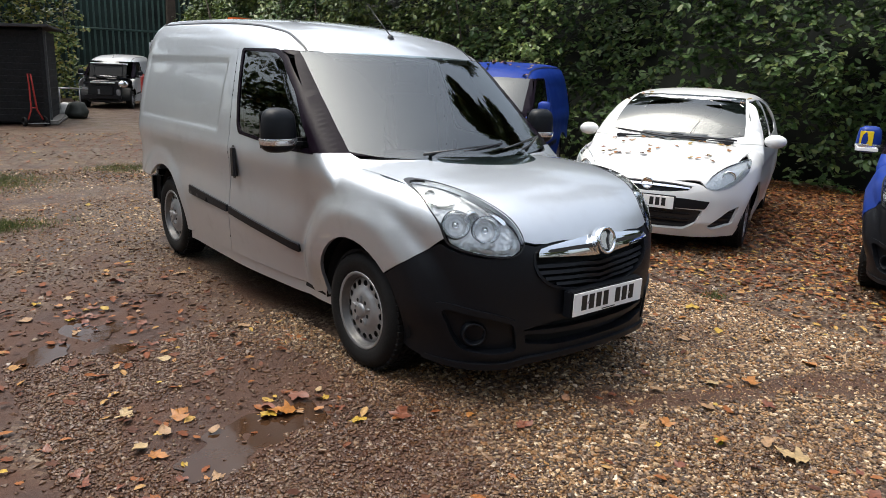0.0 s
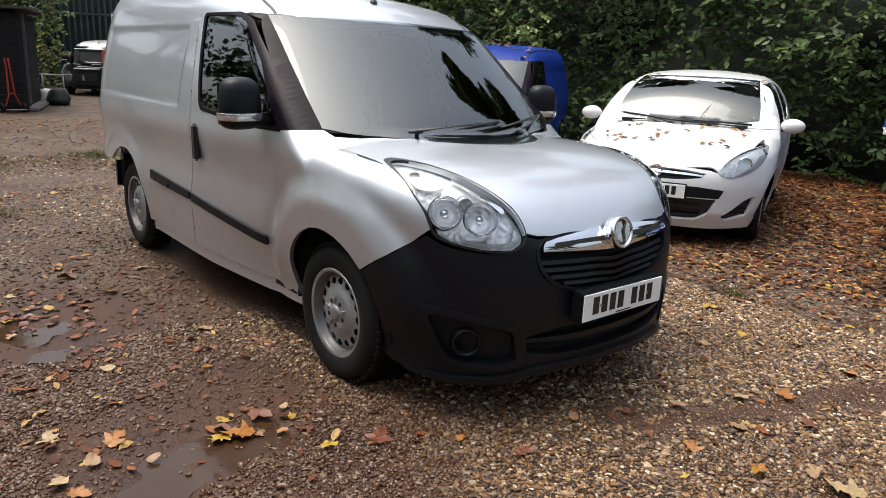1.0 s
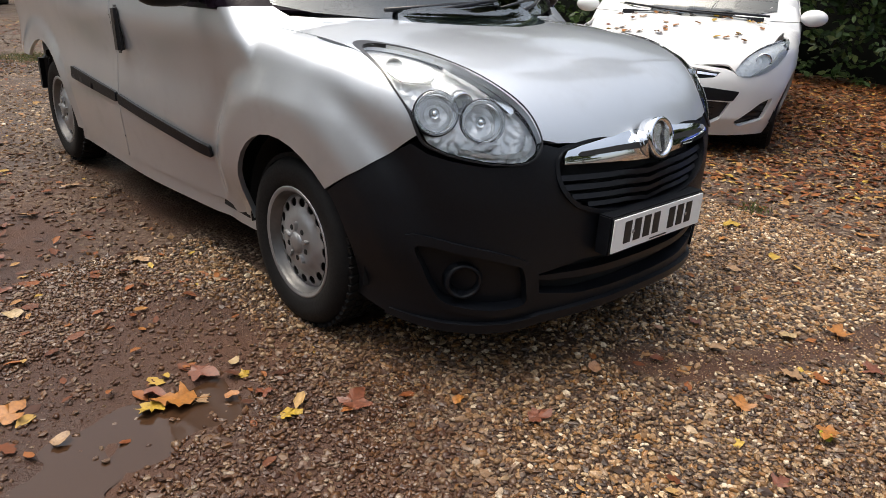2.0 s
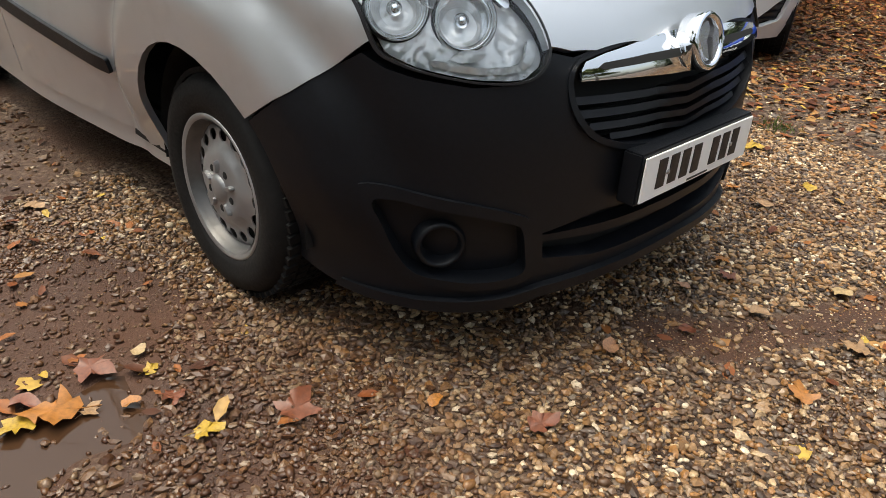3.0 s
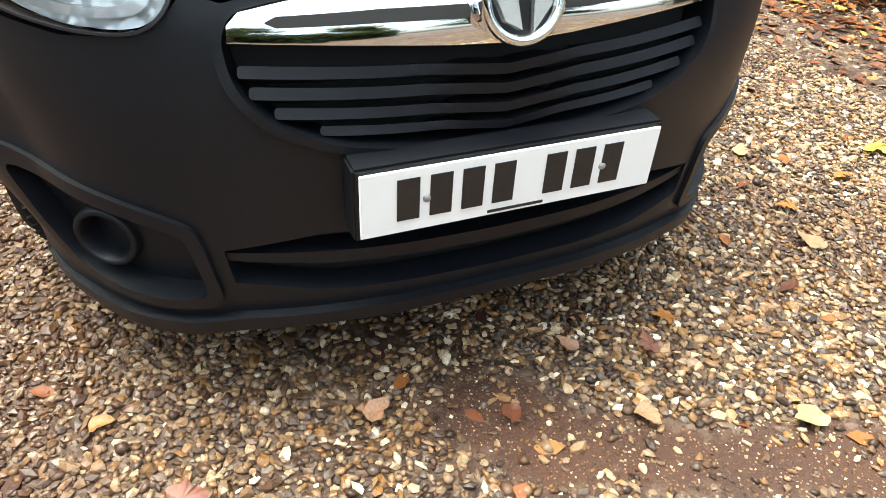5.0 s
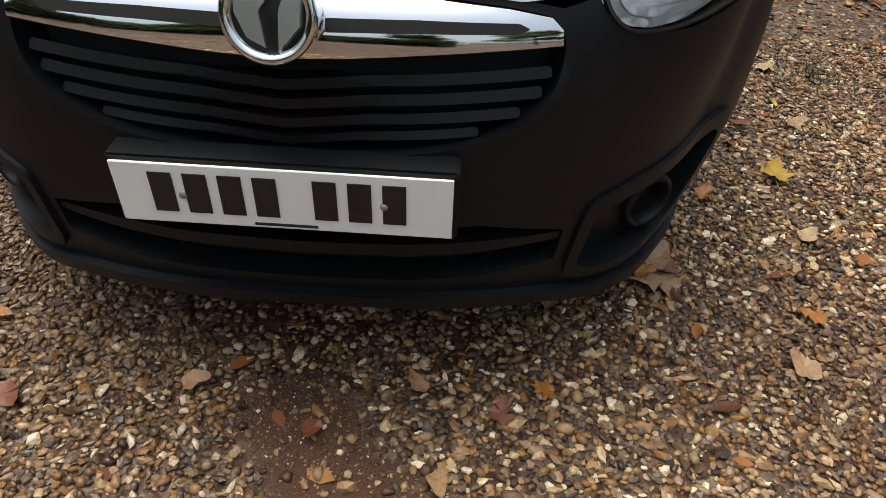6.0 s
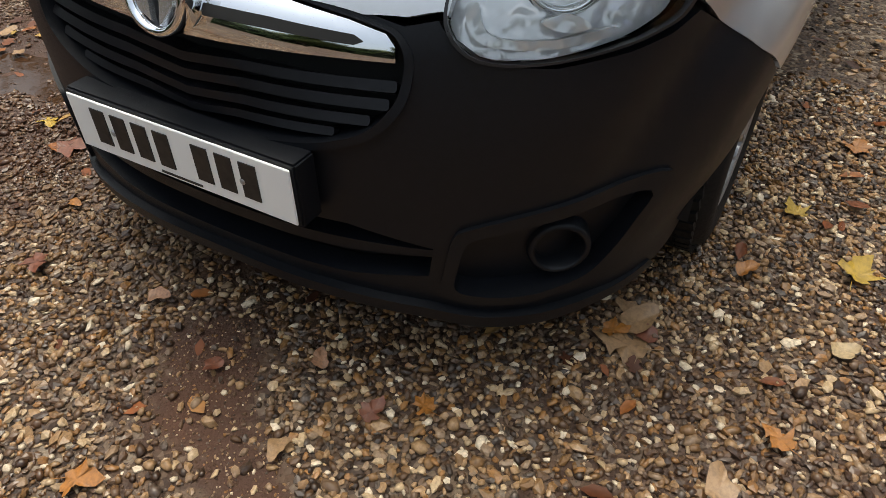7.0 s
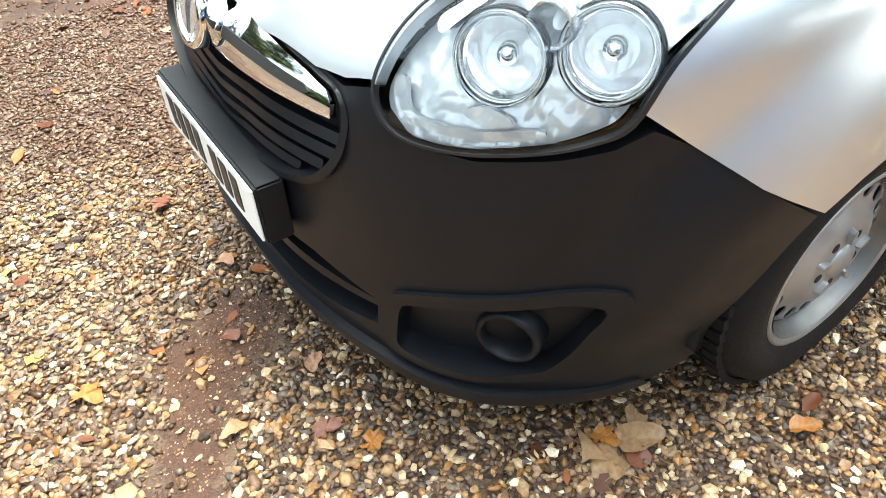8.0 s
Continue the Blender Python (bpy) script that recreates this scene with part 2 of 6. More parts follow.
def panel(skin, outline, kind, step=0.03, lift=0.0, depth=0.012, holes=(), axis=0.9, draw=None, mirror=False, warp=None, soften=0.004):
    """A sheet of bodywork: an outline laid on the skin, with its edges turned in by depth. draw: the map in which the outline is given, if not the one it is spread in."""
    if draw and draw != kind:
        conv = lambda loop: to_map(on_skin(skin, even(loop, step), draw, axis), kind, axis)
        outline, holes = conv(outline), [conv(h) for h in holes]
    v, f, rings = flat_fill(outline, holes, step)
    o, d = ray_map(kind, axis)(v)
    p, hit = cast(skin, o, d, 3.2)
    f = f[hit[f].all(1)]
    nrm = slopes(skin, p, soften)
    p = p + nrm * lift
    if warp:
        p = warp(p, nrm)
        fn = np.cross(p[f[:, 1]] - p[f[:, 0]], p[f[:, 2]] - p[f[:, 0]])
        fn[(fn * nrm[f[:, 0]]).sum(1) < 0] *= -1
        bent = np.zeros_like(p)
        for k in range(3):
            np.add.at(bent, f[:, k], fn)
        size = np.linalg.norm(bent, axis=1)[:, None]
        nrm = np.where(size > 1e-12, bent / np.maximum(size, 1e-12), nrm)
    # faces look outwards
    a = np.cross(p[f[:, 1]] - p[f[:, 0]], p[f[:, 2]] - p[f[:, 0]])
    flip = (a * nrm[f[:, 0]]).sum(1) < 0
    f[flip] = f[flip][:, ::-1]
    verts, norms, faces = list(p), list(nrm), [tuple(t) for t in f]
    if depth:
        edge_dir = {}
        for t in faces:
            for i in range(3):
                edge_dir[(t[i], t[(i + 1) % 3])] = True
        for ring in rings:
            ring = [k for k in ring if hit[k]]
            n = len(ring)
            base = len(verts)
            for i, k in enumerate(ring):
                out = np.cross(p[ring[(i + 1) % n]] - p[ring[i - 1]], nrm[k])
                out = out / max(np.linalg.norm(out), 1e-9)
                if (ring[i], ring[(i + 1) % n]) not in edge_dir:
                    out = -out
                verts += [p[k], p[k] - nrm[k] * depth]
                norms += [out, out]
            for i in range(n):
                j = (i + 1) % n
                q = (base + 2 * i, base + 2 * i + 1, base + 2 * j + 1, base + 2 * j)
                faces.append(q if (ring[i], ring[j]) in edge_dir else q[::-1])
    verts, norms = np.array(verts), np.array(norms)
    if mirror:
        verts, norms = verts * (-1, 1, 1), norms * (-1, 1, 1)
        faces = [t[::-1] for t in faces]
    return mesh_of(verts, faces, norms)


def box(size, at=(0, 0, 0), bevel=0.01, segments=2, turn_to=None):
    bm = bmesh.new()
    bmesh.ops.create_cube(bm, size=1, matrix=Matrix.Translation(at) @ (turn_to or Matrix()) @ Matrix.Diagonal((*size, 1)))
    if bevel:
        bmesh.ops.bevel(bm, geom=bm.edges[:], offset=bevel, segments=segments, affect='EDGES')
    for f in bm.faces:
        f.smooth = False
    return bm


def spun(profile, steps=48, axis='x', at=(0, 0, 0), closed=False):
    """A turned shape: a profile of (along the axis, radius)."""
    verts, faces = [], []
    n = len(profile)
    for i in range(steps):
        a = 2 * math.pi * i / steps
        for h, r in profile:
            c, s = r * math.cos(a), r * math.sin(a)
            v = {"x": (h, c, s), "y": (c, h, s), "z": (c, s, h)}[axis]
            verts.append(tuple(np.add(v, at)))
    for i in range(steps):
        j = (i + 1) % steps
        for k in range(n if closed else n - 1):
            m = (k + 1) % n
            faces.append((i * n + k, j * n + k, j * n + m, i * n + m))
    return mesh_of(verts, faces)


def tube(points, radius, sides=8, taper=None):
    """A round bar along points."""
    P = [Vector(p) for p in points]
    verts, faces = [], []
    side_dir = None
    for i, p in enumerate(P):
        d = (P[min(i + 1, len(P) - 1)] - P[max(i - 1, 0)]).normalized()
        if side_dir is None:
            side_dir = d.orthogonal().normalized()
        side_dir = (side_dir - d * side_dir.dot(d)).normalized()
        up = d.cross(side_dir)
        r = radius if taper is None else radius + (taper - radius) * i / (len(P) - 1)
        for k in range(sides):
            a = 2 * math.pi * k / sides
            verts.append(p + side_dir * r * math.cos(a) + up * r * math.sin(a))
    for i in range(len(P) - 1):
        for k in range(sides):
            m = (k + 1) % sides
            faces.append((i * sides + k, i * sides + m, (i + 1) * sides + m, (i + 1) * sides + k))
    faces.append(tuple(range(sides))[::-1])
    faces.append(tuple((len(P) - 1) * sides + k for k in range(sides)))
    return mesh_of(verts, faces)


def joined(*meshes):
    bm = bmesh.new()
    for me in meshes:
        if isinstance(me, bmesh.types.BMesh):
            t = bpy.data.meshes.new("t")
            me.to_mesh(t)
            me.free()
            me = t
        bm.from_mesh(me)
        bpy.data.meshes.remove(me)
    return bm


def moved(mesh, m):
    if isinstance(mesh, bmesh.types.BMesh):
        bmesh.ops.transform(mesh, matrix=m, verts=mesh.verts)
    else:
        mesh.transform(m)
    return mesh

def smax(a, b, k):
    h = np.maximum(k - np.abs(a - b), 0.0) / k
    return np.maximum(a, b) + h * h * k * 0.25


def smooth(a, b, x):
    t = np.clip((x - a) / (b - a), 0.0, 1.0)
    return t * t * (3 - 2 * t)


def brow(ax):
    """How far the nose falls back beside the grille."""
    return 0.009 * smooth(0.16, 0.42, ax) * smooth(0.84, 0.62, ax)


def van_skin(x, y, z):
    """Signed field of the panel van's outer skin: below zero inside. It faces -y, its nose at y = 0."""
    ax = np.abs(x)
    # half width by height and length
    w = 0.905 - 0.045 * smooth(0.62, 0.20, z) - 0.165 * np.clip((z - 1.02) / 0.72, 0, 1.4) ** 1.5
    w = w - 0.055 * smooth(2.4, 1.1, y) * smooth(1.1, 0.3, z) - 0.03 * smooth(2.6, 1.2, y)
    # full lower corner of the bumper
    w = w + 0.026 * smooth(0.78, 0.48, y) * smooth(0.58, 0.36, z)
    # flared front wheel arch
    r = np.hypot(y - 0.905, (z - 0.33))
    w = w + (0.027 * smooth(0.60, 0.475, r) + 0.017 * smooth(0.64, 0.56, r)) * smooth(0.99, 0.80, z) * smooth(0.25, 0.52, z) - 0.012 * np.exp(-((r - 0.63) / 0.06) ** 2) * smooth(0.9, 0.7, z)
    r2 = np.hypot(y - 3.66, (z - 0.33))
    w = w + 0.014 * smooth(0.56, 0.46, r2)
    # shoulder line and hollow flank
    w = w + 0.010 * np.exp(-((z - 0.98) / 0.07) ** 2) - 0.010 * np.exp(-((z - 0.78) / 0.10) ** 2) * smooth(1.2, 1.5, y)
    # pressed panel in the load side
    w = w - 0.009 * smooth(2.50, 2.56, y) * smooth(4.12, 4.06, y) * smooth(1.07, 1.12, z) * smooth(1.56, 1.51, z)
    # nose in plan
    yf = 0.042 + 0.55 * np.clip(z - 0.52, 0, 1) ** 2 + 0.7 * np.clip(0.34 - z, 0, 1) ** 2
    yf = np.minimum(yf, 0.35) + brow(ax)
    n, D = 3.0, 0.9
    u = np.clip(1 - (y - yf) / D, 0, 1.6)
    plan = ((ax / w) ** n + u ** n) ** (1 / n) - 1
    plan = plan * 0.85
    rear = (((ax / w) ** 7 + np.clip((y - 3.6) / 0.80, 0, 2) ** 7) ** (1 / 7) - 1) * 0.85
    plan = np.maximum(plan, rear)
    zb = 0.745 + 0.325 * (1 - np.exp(-(y - 0.03) / 0.25)) - 0.045 * (ax / 0.75) ** 2.5
    bonnet = (z - zb) * 0.85
    screen = ((z - 1.05) * 0.69 - (y - 0.93 - 0.35 * x * x) * 0.54) / 0.876
    zr = 1.87 - 0.235 * np.exp(-(y - 1.62) / 0.55) - 0.05 * (ax / 0.7) ** 2.2
    roof = z - zr
    upper = smax(screen, roof, 0.10)
    k1 = 0.11 - 0.02 * smooth(0.6, 0.0, y)
    k2 = 0.05 + 0.12 * smooth(1.7, 2.2, y)
    return np.minimum(smax(plan, bonnet, k1), smax(plan, upper, k2))


def cast(skin, o, d, far=3.0, steps=160):
    """First place at which rays from o along d enter the skin. Arrays n x 3."""
    o, d = np.asarray(o, float), np.asarray(d, float)
    o, d = np.broadcast_arrays(np.atleast_2d(o), np.atleast_2d(d))
    lo = np.full(len(o), np.nan)
    last = np.zeros(len(o))
    for s in np.linspace(0, far, steps):
        p = o + s * d
        inside = skin(p[:, 0], p[:, 1], p[:, 2]) < 0
        new_hit = inside & np.isnan(lo)
        lo[new_hit] = last[new_hit]
        last[:] = s
    hit = ~np.isnan(lo)
    a = np.where(hit, lo, 0.0)
    b = a + far / (steps - 1)
    for _ in range(24):
        m = 0.5 * (a + b)
        p = o + m[:, None] * d
        inside = skin(p[:, 0], p[:, 1], p[:, 2]) < 0
        a, b = np.where(inside, a, m), np.where(inside, m, b)
    return o + b[:, None] * d, hit


def slopes(skin, p, e=0.004):
    g = np.stack([skin(*(p + np.eye(3)[i] * e).T) - skin(*(p - np.eye(3)[i] * e).T) for i in range(3)], 1)
    return g / np.maximum(np.linalg.norm(g, axis=1), 1e-9)[:, None]

# ---- the panel van ----
def both(half):
    """A closed outline from its right half, listed from the middle round to the middle."""
    return list(half) + [(-p[0], *p[1:]) for p in reversed(half) if abs(p[0]) > 1e-6]


def arc(cy, cz, r, a0, a1, n=14):
    return [(cy + r * math.cos(radians(a0 + (a1 - a0) * i / n)), cz + r * math.sin(radians(a0 + (a1 - a0) * i / n))) for i in range(n + 1)]


def swung(points, axis=1.0):
    """Front-view points (x, y, z) as angle about the upright axis, and height."""
    return [(math.atan2(x, axis - y), z) for x, y, z in points]


FRONT_X = ((0.0, 0.045), (0.12, 0.048), (0.22, 0.058), (0.30, 0.070), (0.36, 0.085), (0.41, 0.105), (0.45, 0.125), (0.51, 0.165), (0.585, 0.22), (0.66, 0.29), (0.70, 0.335), (0.745, 0.39), (0.80, 0.50), (0.86, 0.635))


def nose_y(x):
    return float(np.interp(abs(x), [p[0] for p in FRONT_X], [p[1] for p in FRONT_X]) + brow(abs(x)))


def nose(points):
    """Front-view points (x, z) of the bumper as angle and height."""
    return [(math.atan2(p[0], 1.0 - nose_y(p[0])), *p[1:]) for p in points]


def wheel(parent, at, side, steer=0.0, style="steel"):
    """Tyre and pressed steel wheel; side: +1 where its outer face looks to +x."""
    hub = new("wheel")
    hub.parent = parent
    hub.matrix_basis = pose(*at, 0, 0, (0 if side > 0 else 180) + steer)
    R, rim = 0.316, 0.196
    prof = [(-0.10, rim + 0.004), (-0.100, 0.25), (-0.09, 0.295), (-0.065, R - 0.006), (0.055, R - 0.006), (0.076, R - 0.022), (0.092, 0.288), (0.099, 0.262), (0.101, 0.245), (0.094, 0.222), (0.088, rim + 0.004), (0.05, rim - 0.004)]
    tyre = part("tyre", spun(prof, 64), RUBBER, hub)
    # tread blocks
    bm = bmesh.new()
    for i in range(58):
        a = 2 * math.pi * i / 58
        for x0, w, skew in ((-0.062, 0.030, 0.0), (-0.024, 0.030, 0.5), (0.012, 0.030, 0.0), (0.054, 0.036, 0.5)):
            b = a + skew * 2 * math.pi / 58
            m = Matrix.Rotation(b, 4, 'X') @ Matrix.Translation((x0, 0, R - 0.006)) @ Matrix.Rotation(0.2, 4, 'Z') @ Matrix.Diagonal((w, 0.024, 0.014, 1))
            bmesh.ops.create_cube(bm, size=1, matrix=m)
    part("tread", bm, RUBBER, tyre)
    # rim flange and well
    prof = [(-0.09, rim - 0.01), (0.06, rim - 0.016), (0.084, rim - 0.012), (0.092, rim), (0.090, rim + 0.007), (0.080, rim + 0.009)]
    prof2 = [(0.088, rim - 0.010), (0.076, rim - 0.017), (0.054, rim - 0.019), (0.050, rim - 0.026)]
    part("rim", spun(prof[2:], 64), STEEL, hub)
    part("rim_well", joined(spun(prof[:3], 64), spun(prof2, 64)), WELL, hub, "dull brake-dusted rim well")
    # disc with its ring of oval holes
    holes = []
    for i in range(16):
        a = 2 * math.pi * i / 16
        c, s = math.cos(a), math.sin(a)
        holes.append([(0.143 * c + u * 0.0165 * c - v * 0.0195 * s, 0.143 * s + u * 0.0165 * s + v * 0.0195 * c) for u, v in ((math.cos(k * math.pi / 5), math.sin(k * math.pi / 5)) for k in range(10))])
    ring = [(0.174 * math.cos(2 * math.pi * k / 64), 0.174 * math.sin(2 * math.pi * k / 64)) for k in range(64)]
    v, f, rings = flat_fill(ring, holes, 0.016)
    r = np.hypot(v[:, 0], v[:, 1])
    dish = np.interp(r, [0, 0.03, 0.085, 0.104, 0.116, 0.163, 0.174], [0.086, 0.086, 0.082, 0.079, 0.064, 0.058, 0.044])
    p3 = np.stack([dish, v[:, 0], v[:, 1]], 1)
    f = [tuple(t) if np.cross(p3[t[1]] - p3[t[0]], p3[t[2]] - p3[t[0]])[0] > 0 else tuple(t[::-1]) for t in f]
    verts, faces = list(p3), list(f)
    for rg in rings[1:]:
        b = len(verts)
        for k in rg:
            verts += [p3[k], p3[k] - np.array((0.004, 0, 0))]
        n = len(rg)
        faces += [(b + 2 * i, b + 2 * i + 1, b + 2 * ((i + 1) % n) + 1, b + 2 * ((i + 1) % n)) for i in range(n)]
    part("wheel_disc", mesh_of(verts, faces), STEEL, hub)
    part("hub_cap", spun([(0.082, 0.040), (0.092, 0.036), (0.096, 0.02), (0.097, 0.0)], 32), STEEL, hub)
    for i in range(5):
        a = 2 * math.pi * i / 5
        bm = bmesh.new()
        m = Matrix.Rotation(a, 4, 'X') @ Matrix.Translation((0.080, 0, 0.062))
        bmesh.ops.create_cone(bm, cap_ends=True, segments=10, radius1=0.012, radius2=0.008, depth=0.030, matrix=m @ Matrix.Rotation(radians(90), 4, 'Y') @ Matrix.Diagonal((2.0, 0.8, 1, 1)))
        part("cap_petal", bm, STEEL, hub)
        # no hole is cut: a near-black button paints the shade of one
        hole_m = Matrix.Rotation(a + math.pi / 5, 4, 'X') @ Matrix.Translation((0.0835, 0, 0.058))
        part("bolt_hole_dot", moved(spun([(0.0, 0.011), (0.002, 0.009), (0.001, 0.0)], 14), hole_m), DARK, hub, "near-black button painted as a shaded bolt hole")
    # near-black disc behind the oval holes, so their shade comes from its colour
    part("hole_shade_disc", spun([(0.012, 0.18), (0.012, 0.0)], 32), DARK, hub)
    return hub


def door_mirror(parent, side, colour):
    """Housing, arm and indicator strip of a door mirror."""
    s = side
    bm = bmesh.new()
    bmesh.ops.create_icosphere(bm, subdivisions=3, radius=1)
    for v in bm.verts:
        c = v.co
        for i, n in ((0, 3.2), (1, 2.4), (2, 4.2)):
            c[i] = math.copysign(abs(c[i]) ** (2 / n), c[i])
        c.x, c.y, c.z = c.x * (0.098 - 0.008 * c.z), c.y * 0.072, c.z * 0.118
        if c.y > 0.02:
            c.y = 0.02 + (c.y - 0.02) * 0.25
    for f in bm.faces:
        f.smooth = True
    at = Matrix.Translation((s * 1.000, 1.455, 1.185)) @ Matrix.Rotation(radians(-8 * s), 4, 'Z')
    ob = part("door_mirror", moved(bm, at), colour, parent, "black door mirror with a clear indicator strip")
    g = box((0.17, 0.004, 0.19), (0, 0.040, 0.0), 0.0015)
    part("mirror_glass", moved(g, at), CHROME, ob, "mirror glass")
    band = bmesh.new()
    n_b = 40
    loops = []
    for z0, k in ((-0.040, 1.015), (-0.046, 1.035), (-0.068, 1.035), (-0.074, 1.015)):
        row = []
        for q in range(n_b):
            a = 2 * math.pi * q / n_b
            cx, cy = (math.copysign(abs(math.cos(a)) ** (2 / 3.2), math.cos(a)), math.copysign(abs(math.sin(a)) ** (2 / 2.4), math.sin(a)))
            slim = (1 - (abs(z0) / 0.118) ** 4.2) ** (1 / 3.0)
            yy = cy * 0.072 * slim
            row.append(band.verts.new((cx * 0.103 * slim * k, (yy if yy < 0.02 else 0.02 + (yy - 0.02) * 0.25) * k, z0)))
        loops.append(row)
    for r0, r1 in zip(loops, loops[1:]):
        for q in range(n_b):
            band.faces.new((r0[q], r1[q], r1[(q + 1) % n_b], r0[(q + 1) % n_b])).smooth = True
    part("indicator", moved(band, at), LAMP_CHROME, ob, "clear indicator strip")
    part("mirror_arm", joined(box((0.16, 0.055, 0.06), (s * 0.875, 1.455, 1.115), 0.02), box((0.02, 0.20, 0.10), (s * 0.815, 1.46, 1.09), 0.008)), TRIM, ob)
    return ob


def seat(parent, x, y):
    st = new("seat")
    st.parent = parent
    part("cushion", box((0.50, 0.50, 0.16), (x, y, 0.78), 0.06, 3), CLOTH, st)
    part("backrest", box((0.48, 0.14, 0.62), (x, y + 0.27, 1.10), 0.06, 3, Matrix.Rotation(radians(-12), 4, 'X')), CLOTH, st)
    part("headrest", box((0.26, 0.10, 0.18), (x, y + 0.37, 1.49), 0.04, 3), CLOTH, st)


def grille_parts(van, skin):
    hole = nose(rounded(both([(0, 0.800), (0.10, 0.797), (0.22, 0.785), (0.34, 0.770), (0.395, 0.757, 0.02), (0.408, 0.725), (0.398, 0.665), (0.352, 0.607), (0.265, 0.573), (0.14, 0.556), (0, 0.546)]), 0.04))
    # this near-black backing sheet colours in the shade behind the slats
    grille = part("grille", panel(skin, hole, "turn", 0.025, lift=-0.055, depth=0, axis=1.0), DARK, van, "black slatted radiator grille on a backing sheet coloured as shade")
    rim_o = nose(rounded(both([(0, 0.806), (0.10, 0.803), (0.22, 0.791), (0.34, 0.777), (0.402, 0.763, 0.02), (0.421, 0.728), (0.411, 0.660), (0.362, 0.597), (0.270, 0.561), (0.14, 0.543), (0, 0.533)]), 0.04))
    crown_lift = lambda p, n: p + n * (0.009 * smooth(0.72, 0.62, p[:, 2]))[:, None]
    part("grille_rim", panel(skin, rim_o, "turn", 0.012, lift=0.002, depth=0.03, holes=[hole], axis=1.0, warp=crown_lift), BUMPER, grille, "rounded black grille rim")
    for z0, z1, w in ((0.672, 0.688, 0.392), (0.642, 0.658, 0.380), (0.612, 0.627, 0.350), (0.584, 0.597, 0.29)):
        drop = 0.022
        half = [(0, z1 - drop), (w * 0.35, z1 - drop * 0.4), (w, z1), (w, z0), (w * 0.35, z0 - drop * 0.4), (0, z0 - drop)]
        part("slat", panel(skin, nose(rounded(both(half), 0.006)), "turn", 0.012, lift=-0.016, depth=0.04, axis=1.0, warp=lambda p, n, zc=(z0 + z1) / 2: p + n * (0.010 * np.clip((zc + 0.010 - p[:, 2]) / 0.02, 0, 1))[:, None]), SLAT, grille)
    half = [(0, 0.790), (0.10, 0.789), (0.22, 0.780), (0.33, 0.768), (0.385, 0.757), (0.398, 0.742), (0.398, 0.722), (0.30, 0.717), (0.20, 0.711), (0.10, 0.703), (0, 0.698)]
    groove = rounded([(0.072, 0.752), (0.20, 0.754), (0.340, 0.751), (0.355, 0.744), (0.340, 0.738), (0.20, 0.738), (0.072, 0.735)], 0.003)
    holes = [nose(groove), nose([(-x, z) for x, z in groove])]
    bulge = lambda p, n: p + n * 0.012 * np.clip(1 - (np.abs(p[:, 2] - 0.742 + 0.02 * np.abs(p[:, 0])) / 0.045) ** 2, 0, 1)[:, None]
    bar = part("chrome_bar", panel(skin, nose(both(half)), "turn", 0.008, lift=0.004, depth=0.012, axis=1.0, warp=bulge), CHROME, van, "polished chrome bar with a dark strip drawn as its groove")
    # near-black strips, slightly proud of the bar, paint the shade of a recess
    for h in holes:
        part("groove", panel(skin, h, "turn", 0.012, lift=0.0055, depth=0.002, axis=1.0, warp=bulge), DARK, bar, "black strip painted for the groove's shade")
    # round badge with a plain raised shape
    ring = spun([(-0.004, 0.066), (-0.016, 0.067), (-0.022, 0.062), (-0.020, 0.054), (-0.010, 0.050), (0.01, 0.050), (0.03, 0.066)], 40, 'y', closed=True)
    at = Matrix.Translation((0, 0.048, 0.768)) @ Matrix.Rotation(radians(-14), 4, 'X')
    badge = part("badge", moved(ring, at), CHROME, van, "round chrome badge with a plain raised shape")
    part("badge_field", moved(spun([(-0.004, 0.056), (-0.007, 0.0)], 32, 'y'), at), TRIM, badge)
    wedge = [(0.010, -0.038), (0.034, -0.010), (0.036, 0.016), (0.020, 0.026), (0.012, 0.006)]
    raised_bits = []
    for loop in (wedge, [(-0.036, 0.030), (-0.004, 0.036), (0.002, 0.020), (-0.010, 0.004), (-0.004, -0.034), (-0.024, -0.024), (-0.036, 0.002)]):
        v2, f2, ring2 = flat_fill(loop, [], 0.008)
        k2 = len(v2)
        faces2 = [tuple(t) for t in f2] + [(ring2[0][q], ring2[0][(q + 1) % len(ring2[0])], ring2[0][(q + 1) % len(ring2[0])] + k2, ring2[0][q] + k2) for q in range(len(ring2[0]))]
        raised_bits.append(mesh_of([(a, -0.014, b) for a, b in v2] + [(a * 1.06, -0.005, b * 1.06) for a, b in v2], faces2, smooth_faces=False))
    emblem = joined(*raised_bits)
    part("badge_relief", moved(emblem, at @ Matrix.Diagonal((1.25, 1.25, 1.25, 1))), LAMP_CHROME, badge)


